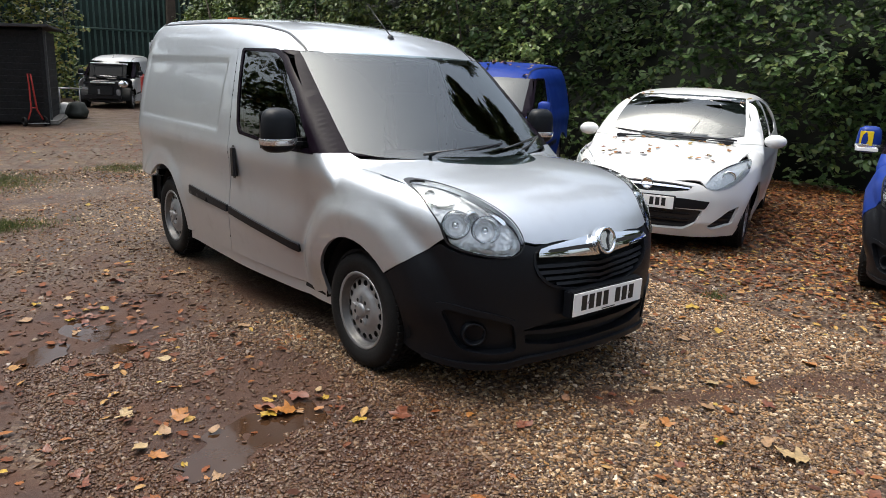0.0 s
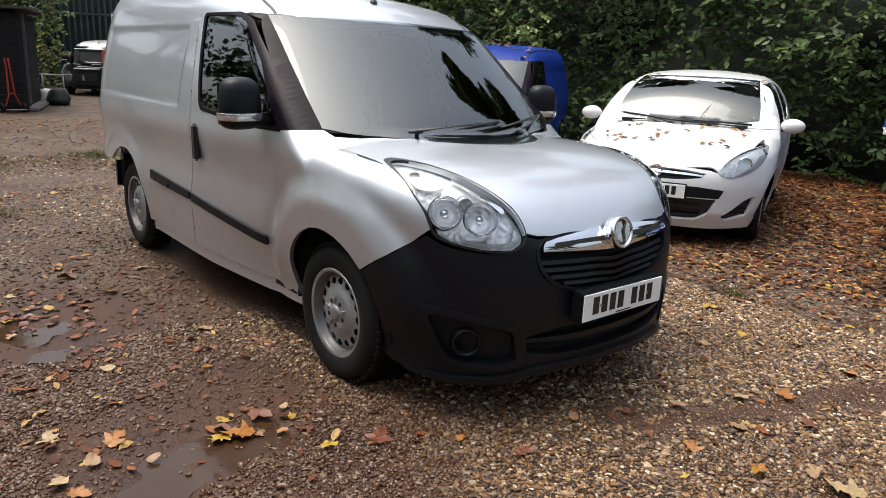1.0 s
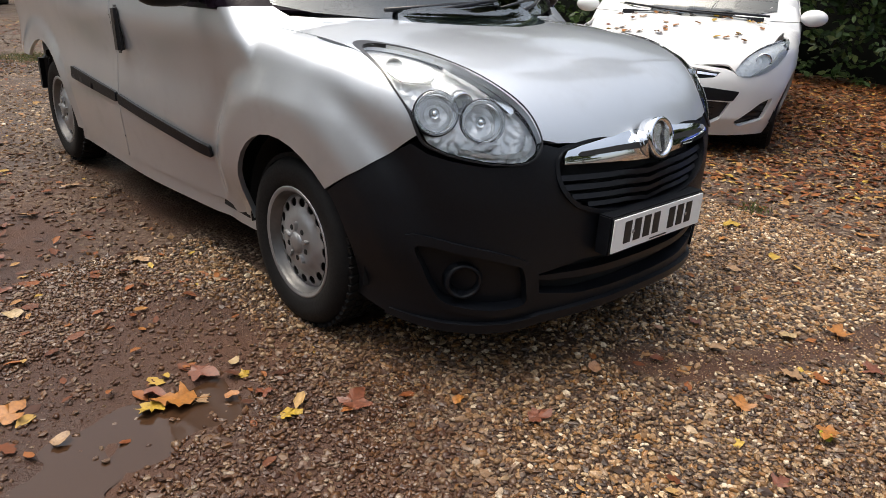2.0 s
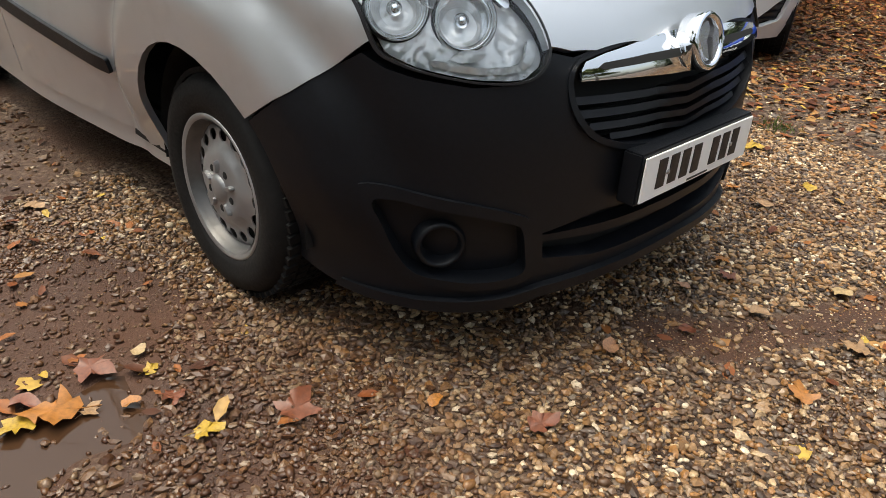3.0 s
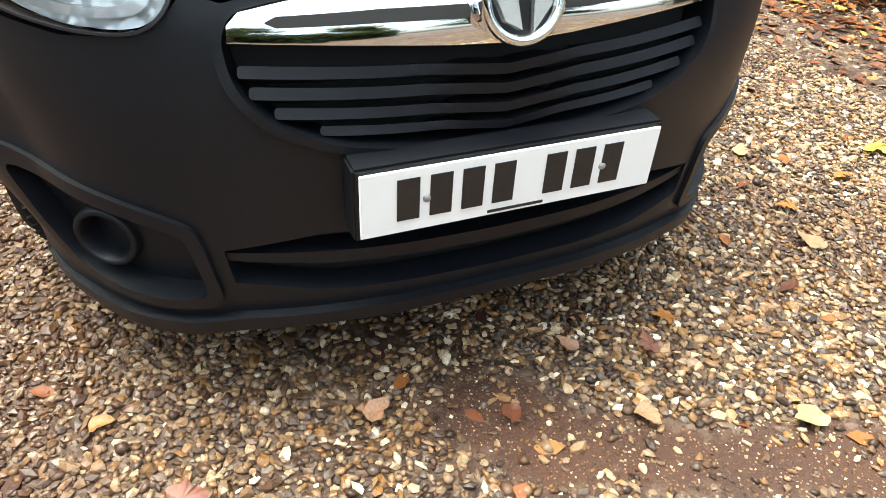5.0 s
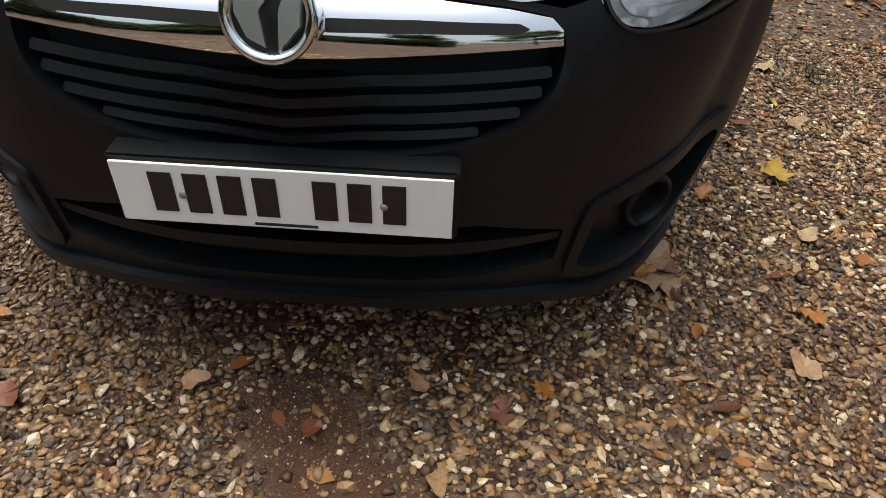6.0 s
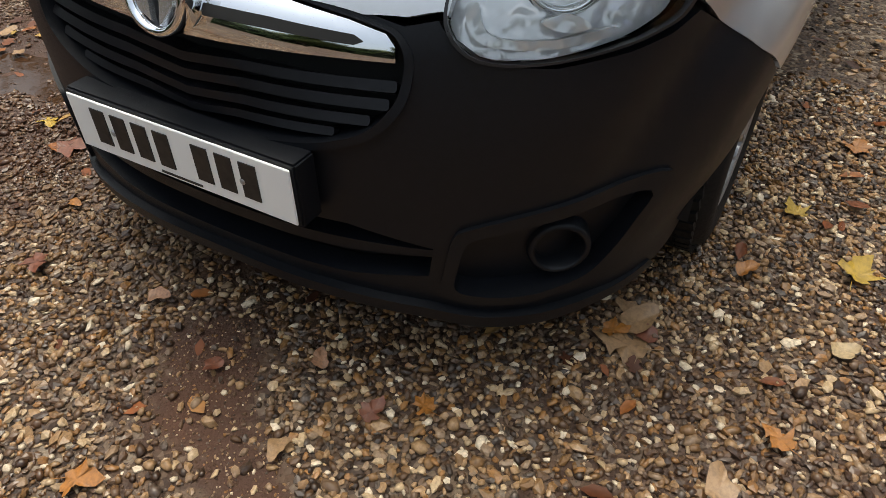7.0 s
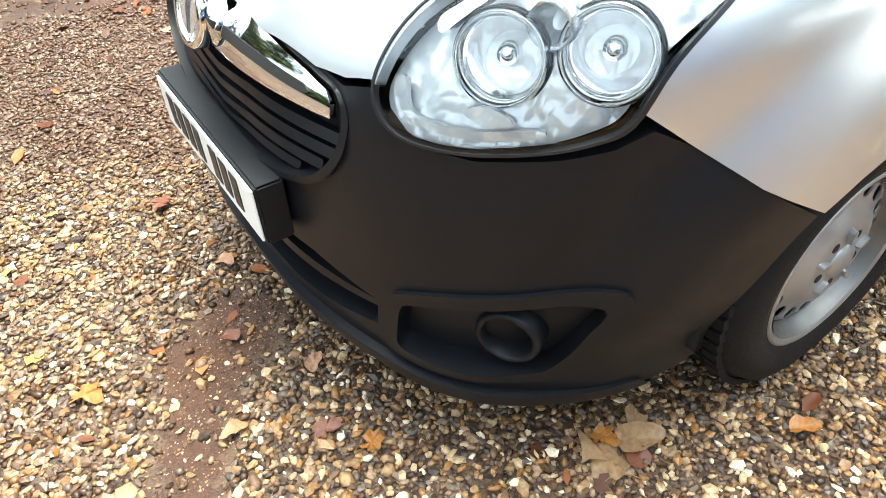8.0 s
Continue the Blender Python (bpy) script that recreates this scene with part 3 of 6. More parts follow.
def number_plate(van, at, tilt=0.0, chars="xxxx xxx"):
    m = Matrix.Translation(at) @ Matrix.Rotation(radians(tilt), 4, 'X')
    holder = part("plate_holder", moved(box((0.536, 0.052, 0.126), (0, 0.030, 0.0), 0.004), m), BUMPER, van)
    plate = part("number_plate", moved(box((0.520, 0.005, 0.111), (0, 0.000, 0.0), 0.0015, 1), m), PLATE, van, "white number plate with black bars")
    x = -0.205
    for c in chars:
        if c == "x":
            part("plate_bar", moved(box((0.036, 0.002, 0.072), (x + 0.02, -0.0035, 0.004), 0.0), m), INK, plate)
            x += 0.053
        else:
            x += 0.038
    part("plate_line", moved(box((0.10, 0.001, 0.005), (0.0, -0.003, -0.0475), 0.0), m), INK, plate)
    for sx in (-0.155, 0.155):
        part("plate_screw", moved(spun([(-0.0055, 0.0), (-0.005, 0.006), (-0.002, 0.007)], 12, 'y', (sx, 0, 0.0)), m), STEEL, plate)
    return holder


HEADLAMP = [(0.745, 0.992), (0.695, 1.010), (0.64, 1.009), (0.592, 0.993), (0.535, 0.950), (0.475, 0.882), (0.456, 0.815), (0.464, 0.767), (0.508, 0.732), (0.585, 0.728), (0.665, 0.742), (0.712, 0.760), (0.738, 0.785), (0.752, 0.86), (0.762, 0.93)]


def headlamp(van, skin, side):
    """Clear lens over a bowl with two round reflectors."""
    mir = side < 0
    s = side
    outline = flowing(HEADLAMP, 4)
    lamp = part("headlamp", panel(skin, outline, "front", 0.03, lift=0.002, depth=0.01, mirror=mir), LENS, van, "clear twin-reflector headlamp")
    cups = ((0.676, 0.362, 0.852, 0.054), (0.572, 0.276, 0.832, 0.054))
    grown = lambda k: [(0.605 + (x - 0.605) * k, 0.868 + (z - 0.868) * k) for x, z in outline]
    # raised black ring drawn in place of the dark gap at the lamp's edge
    part("lamp_gap_ring", panel(skin, grown(1.014), "front", 0.03, lift=0.007, depth=0.012, holes=[grown(0.986)], mirror=mir), TRIM, lamp, "thin black ring drawn for the dark gap round the lamp")
    sink = 0.015
    hollow = lambda p, n: p - n * (0.028 * np.sin(np.pi * np.clip((p[:, 2] - 0.725) / 0.29, 0, 1)) ** 0.8)[:, None]
    rings = []
    for x, y, z, r in cups:
        # where the cup's tube meets the bowl
        m = Matrix.Translation((x, y, z)) @ Matrix.Rotation(radians(34), 4, 'Z') @ Matrix.Rotation(radians(-14), 4, 'X')
        ax = np.array((m.to_3x3() @ Vector((0, -1, 0)))[:])
        q = np.array([(m @ Vector((0.0745 * r / 0.066 * math.cos(k * math.pi / 14), 0, 0.0745 * r / 0.066 * math.sin(k * math.pi / 14))))[:] for k in range(28)])
        for _ in range(10):
            nn = slopes(skin, q)
            f0 = skin(*q.T)
            g = (skin(*(q + nn * 0.004).T) - f0) / 0.004
            q = q + ax * ((-sink - f0 / g) / (nn @ ax))[:, None]
        q = q + slopes(skin, q) * sink
        rings.append([(a, c) for a, b, c in q])
    part("lamp_bowl", panel(skin, outline, "front", 0.014, lift=-sink, depth=-0.013, holes=rings, mirror=mir, warp=hollow), BOWL, lamp, "faceted chrome lamp bowl")
    part("lamp_back", panel(skin, outline, "front", 0.03, lift=-0.075, depth=-0.05, mirror=mir), BOWL, lamp)
    for x, y, z, r in cups:
        m = Matrix.Translation((s * x, y, z)) @ Matrix.Rotation(radians(s * 34), 4, 'Z') @ Matrix.Rotation(radians(-14), 4, 'X')
        prof = [(0.055, 0.012), (0.045, 0.030), (0.025, 0.048), (-0.006, 0.060), (-0.018, 0.066), (-0.020, 0.071), (-0.012, 0.076), (0.03, 0.080)]
        refl = part("reflector", moved(spun([(h, q * r / 0.066) for h, q in prof], 40, 'y'), m), CUP, lamp)
        part("bulb_shield", moved(spun([(0.002, 0.0), (0.004, 0.012), (0.02, 0.017), (0.05, 0.014)], 20, 'y'), m), CHROME, refl)
        part("reflector_ring", moved(spun([(-0.024, 0.071 * r / 0.066), (-0.027, 0.074 * r / 0.066), (-0.024, 0.077 * r / 0.066)], 40, 'y', closed=True), m), CHROME, refl)
        # solid black ring that paints the shade in the gap round the cup
        part("gap_shade_ring", moved(spun([(-0.016, 0.0765 * r / 0.066), (-0.020, 0.0795 * r / 0.066), (-0.008, 0.082 * r / 0.066), (-0.006, 0.078 * r / 0.066)], 40, 'y', closed=True), m), TRIM, refl, "black ring painted for the shade round the reflector")
    # bright moulded steps under and beside the reflectors
    for k, (pts, lift) in enumerate((([(0.478, 0.800), (0.494, 0.764), (0.528, 0.747), (0.600, 0.744), (0.668, 0.757), (0.664, 0.769), (0.600, 0.757), (0.534, 0.760), (0.508, 0.775), (0.494, 0.806)], -0.009), ([(0.580, 0.782), (0.612, 0.792), (0.642, 0.772), (0.612, 0.766)], -0.010), ([(0.640, 0.985), (0.690, 0.995), (0.735, 0.975), (0.742, 0.945), (0.705, 0.940), (0.655, 0.955)], -0.009), ([(0.500, 0.880), (0.522, 0.905), (0.560, 0.955), (0.590, 0.978), (0.600, 0.968), (0.570, 0.935), (0.538, 0.895), (0.515, 0.865)], -0.009))):
        part("lamp_step", panel(skin, flowing(pts, 3), "front", 0.02, lift=lift, depth=0.010, mirror=mir), CHROME if k == 3 else BOWL, lamp)
    m = Matrix.Translation((s * 0.625, 0.305, 0.885)) @ Matrix.Rotation(radians(s * 22), 4, 'Z')
    part("side_light", moved(spun([(0.05, 0.004), (0.0, 0.026), (-0.01, 0.030), (0.03, 0.034)], 24, 'y'), m), LAMP_CHROME, lamp)
    m = Matrix.Translation((s * 0.705, 0.52, 0.965)) @ Matrix.Rotation(radians(s * 35), 4, 'Z')
    part("indicator_bulb", moved(spun([(0.03, 0.004), (0.0, 0.022), (-0.01, 0.026)], 24, 'y'), m), CUP, lamp, "small clear indicator bowl")


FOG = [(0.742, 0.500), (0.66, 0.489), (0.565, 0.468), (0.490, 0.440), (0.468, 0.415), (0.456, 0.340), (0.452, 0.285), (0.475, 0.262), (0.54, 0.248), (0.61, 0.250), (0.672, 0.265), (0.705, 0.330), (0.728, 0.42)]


def fog_lamp_panel(van, skin, side):
    mir = side < 0
    inner = [(0.59 + (x - 0.59) * 0.86, 0.350 + (z - 0.350) * 0.78) for x, z in FOG]
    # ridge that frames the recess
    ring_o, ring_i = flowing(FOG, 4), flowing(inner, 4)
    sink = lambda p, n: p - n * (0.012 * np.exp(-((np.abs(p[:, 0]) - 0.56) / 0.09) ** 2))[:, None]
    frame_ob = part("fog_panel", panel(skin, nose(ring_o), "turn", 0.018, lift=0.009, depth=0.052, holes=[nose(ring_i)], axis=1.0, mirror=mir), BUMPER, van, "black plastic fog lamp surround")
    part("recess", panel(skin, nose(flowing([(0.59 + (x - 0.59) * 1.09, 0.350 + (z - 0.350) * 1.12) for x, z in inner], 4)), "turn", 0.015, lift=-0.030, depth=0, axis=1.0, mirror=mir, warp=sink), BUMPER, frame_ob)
    m = Matrix.Translation((side * 0.624, 0.258, 0.352)) @ Matrix.Rotation(radians(side * 33), 4, 'Z')
    part("fog_blank", moved(spun([(0.060, 0.0), (0.055, 0.034), (0.012, 0.040), (-0.012, 0.045), (-0.018, 0.050), (-0.010, 0.058), (0.05, 0.064)], 36, 'y'), m), BUMPER, frame_ob, "round blanked fog lamp hole")


def lamp_edges(skin):
    """The headlamp's edge on the skin: its outer side for the wing (y, z), its upper side for the bonnet (x, y)."""
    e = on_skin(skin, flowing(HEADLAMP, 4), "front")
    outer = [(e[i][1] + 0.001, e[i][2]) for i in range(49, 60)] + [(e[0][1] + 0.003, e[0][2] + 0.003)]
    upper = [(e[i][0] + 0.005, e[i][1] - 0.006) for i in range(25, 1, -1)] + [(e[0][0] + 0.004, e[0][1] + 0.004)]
    return outer, upper


def build_van(name, paint_mat, label, at, fine=1.0, group="", cabin=True, front=True, plate=True, light_bar=False, mirror_mat=None, screen_mat=None):
    van = thing(name, label, "van", group)
    sk = van_skin
    st = 0.03 * fine
    A = dict(cy=0.91, cz=0.33, r=0.372)
    B = dict(cy=3.60, cz=0.33, r=0.41)
    # bonnet
    lamp_side, upper_edge = lamp_edges(sk)
    if front:
        half = [(0, 0.082), (0.12, 0.088), (0.22, 0.100), (0.34, 0.106), (0.405, 0.119), (0.452, 0.136)] + upper_edge + [(0.745, 0.86), (0.752, 1.10), (0.70, 1.11), (0.60, 1.06), (0.3, 0.955), (0, 0.92)]
        half = [(x, y + float(brow(x))) for x, y in half[:6]] + half[6:]
        part("bonnet", panel(sk, both(half), "top", st, lift=0.005, depth=0.022), paint_mat, van)
    # wings
    wing = arc(a0=-6, a1=136, **A) + [(0.505, 0.676)] + lamp_side + [(0.85, 1.012), (1.08, 1.040), (1.165, 1.086), (1.302, 1.076), (1.303, 0.90), (1.302, 0.69), (1.318, 0.45), (1.338, 0.292)]
    door = [(1.345, 0.30), (1.325, 0.45), (1.309, 0.69), (1.307, 0.90), (1.290, 1.040), (1.305, 1.068), (1.62, 1.060), (2.205, 1.102), (2.235, 1.14), (2.36, 1.60), (2.375, 1.62), (2.415, 1.62), (2.36, 1.36), (2.325, 1.09), (2.335, 0.86), (2.36, 0.60), (2.42, 0.30)]
    flank = [(2.428, 0.30), (2.368, 0.60), (2.343, 0.86), (2.333, 1.09), (2.368, 1.36), (2.42, 1.615), (3.2, 1.625), (4.15, 1.60), (4.31, 1.50), (4.345, 1.0), (4.345, 0.62)] + arc(a0=45, a1=184, **B)[0:] + [(3.15, 0.30)]
    rail = [(1.86, 1.605), (2.2, 1.627), (2.42, 1.622), (3.2, 1.632), (4.15, 1.607), (4.20, 1.70), (3.2, 1.77), (2.42, 1.745), (2.0, 1.68)]
    window = rounded([(1.345, 1.095), (1.62, 1.082), (2.17, 1.115), (2.215, 1.155), (2.335, 1.602), (1.95, 1.592), (1.84, 1.555), (1.60, 1.37)], 0.03)
    surround = rounded([(1.30, 1.070), (1.62, 1.062), (2.20, 1.098), (2.235, 1.14), (2.365, 1.615), (1.93, 1.612), (1.81, 1.572), (1.57, 1.385)], 0.03)
    pillar = [(1.08, 1.075), (1.322, 1.080), (1.573, 1.385), (1.79, 1.576), (1.90, 1.604), (1.76, 1.604), (1.57, 1.50), (1.34, 1.33)]
    for s in (1, -1):
        mir = s < 0
        if front:
            part("front_wing", panel(sk, wing, "roll", st * 0.7, mirror=mir, draw="side", axis=0.6, lift=0.003, depth=0.02, soften=0.016), paint_mat, van)
        dr = part("door", panel(sk, door, "side", st, mirror=mir, depth=0.02), paint_mat, van)
        part("handle", moved(box((0.030, 0.062, 0.205), (0, 0, 0), 0.014, 3), Matrix.Translation((s * 0.913, 2.24, 0.92)) @ Matrix.Rotation(radians(-3), 4, 'X')), TRIM, dr, "black door handle")
        part("window_surround", panel(sk, surround, "side", st, mirror=mir, holes=[window], lift=0.002), PILLAR, dr)
        part("window", panel(sk, window, "side", 0.06 * fine, mirror=mir, lift=-0.004, depth=0), SIDE_GLASS, dr, "tinted door window")
        part("side_panel", panel(sk, flank, "side", st, mirror=mir, depth=0.02), paint_mat, van)
        part("pillar_trim", panel(sk, pillar, "side", st * 0.8, mirror=mir, lift=0.003), PILLAR, van, "glossy dark windscreen pillar")
        for a, b, z0, z1, c0, c1 in ((1.535, 2.35, 0.484, 0.575, 0.533, 0.622), (2.375, 3.04, 0.578, 0.600, 0.625, 0.662)):
            strip = rounded([(a, z0), (b, z1), (b, c1), (a, c0)], 0.012)
            part("rub_strip", panel(sk, strip, "side", 0.03, mirror=mir, lift=0.014, depth=0.016), BUMPER, van, "black rubbing strip")
        part("sill", panel(sk, [(1.275, 0.292), (2.42, 0.292), (3.16, 0.292), (3.17, 0.235), (2.2, 0.225), (1.27, 0.225)], "side", 0.04, mirror=mir, lift=-0.010, depth=0.03), paint_mat, van)
        if front:
            headlamp(van, sk, s)
            fog_lamp_panel(van, sk, s)
        wheel(van, (s * 0.737, 0.905, 0.314), s)
        wheel(van, (s * 0.742, 3.655, 0.314), s)
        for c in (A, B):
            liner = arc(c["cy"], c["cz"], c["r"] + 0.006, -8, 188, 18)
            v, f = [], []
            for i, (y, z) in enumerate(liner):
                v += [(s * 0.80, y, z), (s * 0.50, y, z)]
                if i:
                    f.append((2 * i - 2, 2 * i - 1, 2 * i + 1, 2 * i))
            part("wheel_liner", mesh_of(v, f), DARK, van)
        door_mirror(van, s, mirror_mat or BUMPER)
        part("rear_lamp", box((0.08, 0.08, 0.50), (s * 0.775, 4.33, 1.15), 0.02, 3), RED, van, "red rear lamp")
    # roof
    roof = [(1.645, radians(90)), (1.66, radians(73)), (1.692, radians(62)), (1.745, radians(52)), (1.80, radians(46.0)), (1.92, radians(42.6))]
    left = [(y, radians(a)) for y, a in ((2.2, 42.3), (3.2, 42.2), (4.15, 41.8), (4.30, 45), (4.36, 52), (4.37, 70), (4.37, 90))]
    half = roof + left
    whole = half + [(y, math.pi - a) for y, a in reversed(half) if abs(a - math.pi / 2) > 1e-6]
    part("roof", panel(sk, whole, "roll", 0.05 * fine, axis=0.9, depth=0.02), paint_mat, van)
    for s in (1, -1):
        line = [(1.75, 46.5), (1.84, 49.0), (2.0, 51.5), (2.3, 53.0), (3.2, 53.5), (4.15, 53.5)]
        ditch = [(y, radians(a + 0.45)) for y, a in line] + [(y, radians(a - 0.45)) for y, a in reversed(line)]
        part("roof_ditch", panel(sk, ditch, "roll", 0.04, axis=0.9, lift=0.003, depth=0.004, mirror=s < 0), TRIM, van)
    # screen
    scr = both([(0, 1.045), (0.35, 1.052), (0.62, 1.07), (0.735, 1.092, 0.02), (0.722, 1.25), (0.70, 1.45), (0.682, 1.598), (0.4, 1.606), (0, 1.608)])
    part("windscreen", panel(sk, scr, "front", 0.04, lift=0.004, depth=0, soften=0.03), screen_mat or SCREEN, van, "raked windscreen reflecting trees and sky")
    inner = both([(0, 1.062), (0.35, 1.068), (0.62, 1.085), (0.712, 1.105), (0.70, 1.25), (0.675, 1.45), (0.652, 1.572), (0.4, 1.582), (0, 1.585)])
    part("screen_border", panel(sk, scr, "front", 0.04, lift=-0.010, depth=0, holes=[inner]), TRIM, van)
    part("cowl", moved(box((1.40, 0.20, 0.03), (0, 1.05, 1.015), 0.01), Matrix()), TRIM, van, "black scuttle panel")
    for x0, y0, x1, y1, z1 in ((-0.30, 0.965, 0.22, 1.02, 1.105), (0.28, 0.975, 0.66, 1.15, 1.125)):
        arm = part("wiper", tube([(x0, y0, 1.07), ((x0 + x1) / 2, (y0 + y1) / 2 - 0.03, 1.105), (x1, y1, z1 + 0.02)], 0.008, 6), TRIM, van)
        part("blade", tube([(x0 - 0.10, y0 + 0.00, 1.09), (x1, y1 + 0.02, z1 + 0.012)], 0.009, 6), TRIM, arm)
    part("aerial", joined(spun([(0, 0.022), (0.018, 0.018), (0.028, 0.0)], 16, 'z', (0, 1.87, 1.712)), tube([(0, 1.87, 1.73), (0, 2.14, 1.93)], 0.004, 6, 0.002)), TRIM, van, "roof aerial")
    # rear end, floor and dark body inside
    part("rear_door", box((1.46, 0.05, 1.24), (0, 4.34, 1.06), 0.02), paint_mat, van)
    part("rear_bumper", box((1.56, 0.14, 0.30), (0, 4.30, 0.45), 0.05, 3), BUMPER, van)
    part("underbody", joined(box((1.0, 4.0, 0.10), (0, 2.3, 0.27), 0.02), box((1.56, 1.80, 0.16), (0, 2.22, 0.33), 0.02), box((1.50, 0.06, 1.18), (0, 2.44, 0.98), 0.01)), DARK, van)
    # near-black filler blocks behind the nose, colouring panel gaps and openings as shade
    part("bay_shade_filler", joined(box((0.98, 0.72, 0.48), (0, 0.62, 0.64), 0.03), box((0.70, 0.12, 0.30), (0, 0.24, 0.60), 0.02)), DARK, van)
    if cabin:
        part("dashboard", joined(box((1.40, 0.42, 0.20), (0, 1.24, 0.93), 0.06, 3), box((0.46, 0.22, 0.10), (-0.36, 1.30, 1.02), 0.04, 3)), GREY_PLASTIC, van)
        w = Matrix.Translation((-0.37, 1.50, 1.02)) @ Matrix.Rotation(radians(-28), 4, 'X')
        part("steering_wheel", moved(spun([(0.016 * math.cos(k * math.pi / 4), 0.185 + 0.016 * math.sin(k * math.pi / 4)) for k in range(8)], 32, 'y', closed=True), w), TRIM, van)
        for x in (-0.38, 0.38):
            seat(van, x, 1.85)
        part("headlining", box((1.26, 0.50, 0.02), (0, 2.17, 1.64), 0.005), GREY_PLASTIC, van)
    if front:
        top = [(0, 0.818), (0.12, 0.815), (0.22, 0.800), (0.34, 0.782), (0.405, 0.768), (0.450, 0.780), (0.460, 0.762), (0.507, 0.725), (0.585, 0.719), (0.665, 0.733), (0.708, 0.748), (0.738, 0.772), (0.803, 0.690)]
        arch_e = [(math.atan2(0.86, 1.0 - y), z) for y, z in arc(a0=137, a1=196, n=8, **A)]
        low = [(0.77, 0.200), (0.66, 0.184), (0.51, 0.198), (0.43, 0.222), (0.24, 0.236), (0, 0.238)]
        half = nose(top) + arch_e + nose(low)
        slot = both([(0, 0.412), (0.3, 0.414), (0.440, 0.385), (0.432, 0.318), (0.3, 0.296), (0, 0.290)])
        grille = rounded(both([(0, 0.800), (0.10, 0.797), (0.22, 0.785), (0.34, 0.770), (0.395, 0.757), (0.408, 0.725), (0.398, 0.665), (0.352, 0.607), (0.265, 0.573), (0.14, 0.556), (0, 0.546)]), 0.04)
        fogs = []
        for s in (1, -1):
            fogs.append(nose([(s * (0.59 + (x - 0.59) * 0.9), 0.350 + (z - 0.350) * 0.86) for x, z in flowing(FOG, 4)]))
        bp = part("front_bumper", panel(sk, both(half), "turn", 0.024 * fine, depth=0.05, holes=[nose(slot), nose(grille)] + fogs, axis=1.0), BUMPER, van, "unpainted black plastic front bumper")
        # oversized near-black sheet paints the shade inside the lower slot
        part("slot_shade_sheet", panel(sk, nose([(x * 1.06, 0.35 + (z - 0.35) * 1.6) for x, z in slot]), "turn", 0.05, lift=-0.06, depth=0, axis=1.0), DARK, bp)
        part("slot_bar", panel(sk, nose(both([(0, 0.368), (0.3, 0.374), (0.45, 0.377), (0.45, 0.362), (0.3, 0.350), (0, 0.342)])), "turn", 0.03, lift=-0.006, depth=0.04, axis=1.0), BUMPER, bp)
        lip = nose(both([(0, 0.262), (0.24, 0.262), (0.43, 0.250), (0.51, 0.228), (0.66, 0.212), (0.77, 0.222), (0.78, 0.198), (0.66, 0.182), (0.51, 0.196), (0.43, 0.220), (0.24, 0.234), (0, 0.236)]))
        part("lip", panel(sk, lip, "turn", 0.02, lift=0.0, depth=0.04, axis=1.0, warp=lambda p, n: p + n * (0.003 + 0.015 * smooth(0.80, 0.62, np.abs(p[:, 0])))[:, None]), BUMPER, bp)
        grille_parts(van, sk)
        if plate:
            number_plate(van, (0, -0.010, 0.4985), 0)
    if light_bar:
        part("light_bar", box((0.40, 0.14, 0.05), (0.02, 4.0, 1.872), 0.02, 3), AMBER, van, "amber roof light bar")
    van.matrix_basis = at
    return van


def heading(x, y, deg, z=0.0):
    """The pose of a vehicle whose nose is at (x, y) and which faces deg, anticlockwise from +x."""
    return pose(x, y, z, 0, 0, deg + 90)


build_van("panel_van", SILVER, "silver panel van with black front bumper parked on gravel", Matrix(), light_bar=True)

# ---- the yard: earth, gravel, puddles ----
rng = np.random.default_rng(7)


def patch(x, y, cx, cy, rx, ry, deg):
    c, s = math.cos(radians(deg)), math.sin(radians(deg))
    u, v = ((x - cx) * c + (y - cy) * s) / rx, ((y - cy) * c - (x - cx) * s) / ry
    return np.exp(-(u * u + v * v) ** 1.5)


def wave(x, y, f, seed):
    r = np.random.default_rng(seed)
    out = np.zeros_like(x, dtype=float)
    for _ in range(9):
        a, ph, k = r.uniform(0, 6.283), r.uniform(0, 6.283), f * r.uniform(0.5, 1.8)
        out += np.sin(k * (x * math.cos(a) + y * math.sin(a)) + ph)
    return out / 3.0


MUD = ((0.16, -0.20, 0.24, 0.085, -30), (0.46, -0.35, 0.26, 0.10, -22), (0.85, -0.52, 0.40, 0.13, -22), (0.02, -0.10, 0.10, 0.14, 20), (1.5, -0.85, 0.45, 0.16, -20), (-1.60, 0.80, 0.50, 0.34, 55), (-1.75, 2.2, 0.55, 0.45, 20), (-1.15, 1.05, 0.25, 0.35, 0), (-2.7, 0.3, 0.5, 0.4, 40), (-3.0, 1.6, 0.6, 0.5, 0))
WET = ((-1.55, 0.60, 0.24, 0.14, 10), (-1.28, 0.62, 0.14, 0.10, 60), (-1.78, 0.46, 0.15, 0.10, 10), (-1.80, 2.30, 0.26, 0.16, 100), (-2.10, 1.95, 0.15, 0.09, 40), (-1.78, 1.85, 0.11, 0.07, 0))


def mire(x, y):
    """The wet, trodden side of the yard, where mud coats the stones."""
    soft = patch(x, y, -3.1, 2.9, 2.1, 4.4, 8) + 0.75 * patch(x, y, -1.85, 0.0, 1.05, 1.0, 0) + 0.18 * wave(x, y, 3.0, 13)
    return np.clip(1.5 * soft, 0, 0.97)


def mud(x, y):
    out = sum(patch(x, y, *m) for m in MUD) + 0.22 * wave(x, y, 7.0, 3) + 0.12 * wave(x, y, 19.0, 4)
    out = out + 0.6 * mire(x, y)
    return np.clip(out, 0, 1.3)


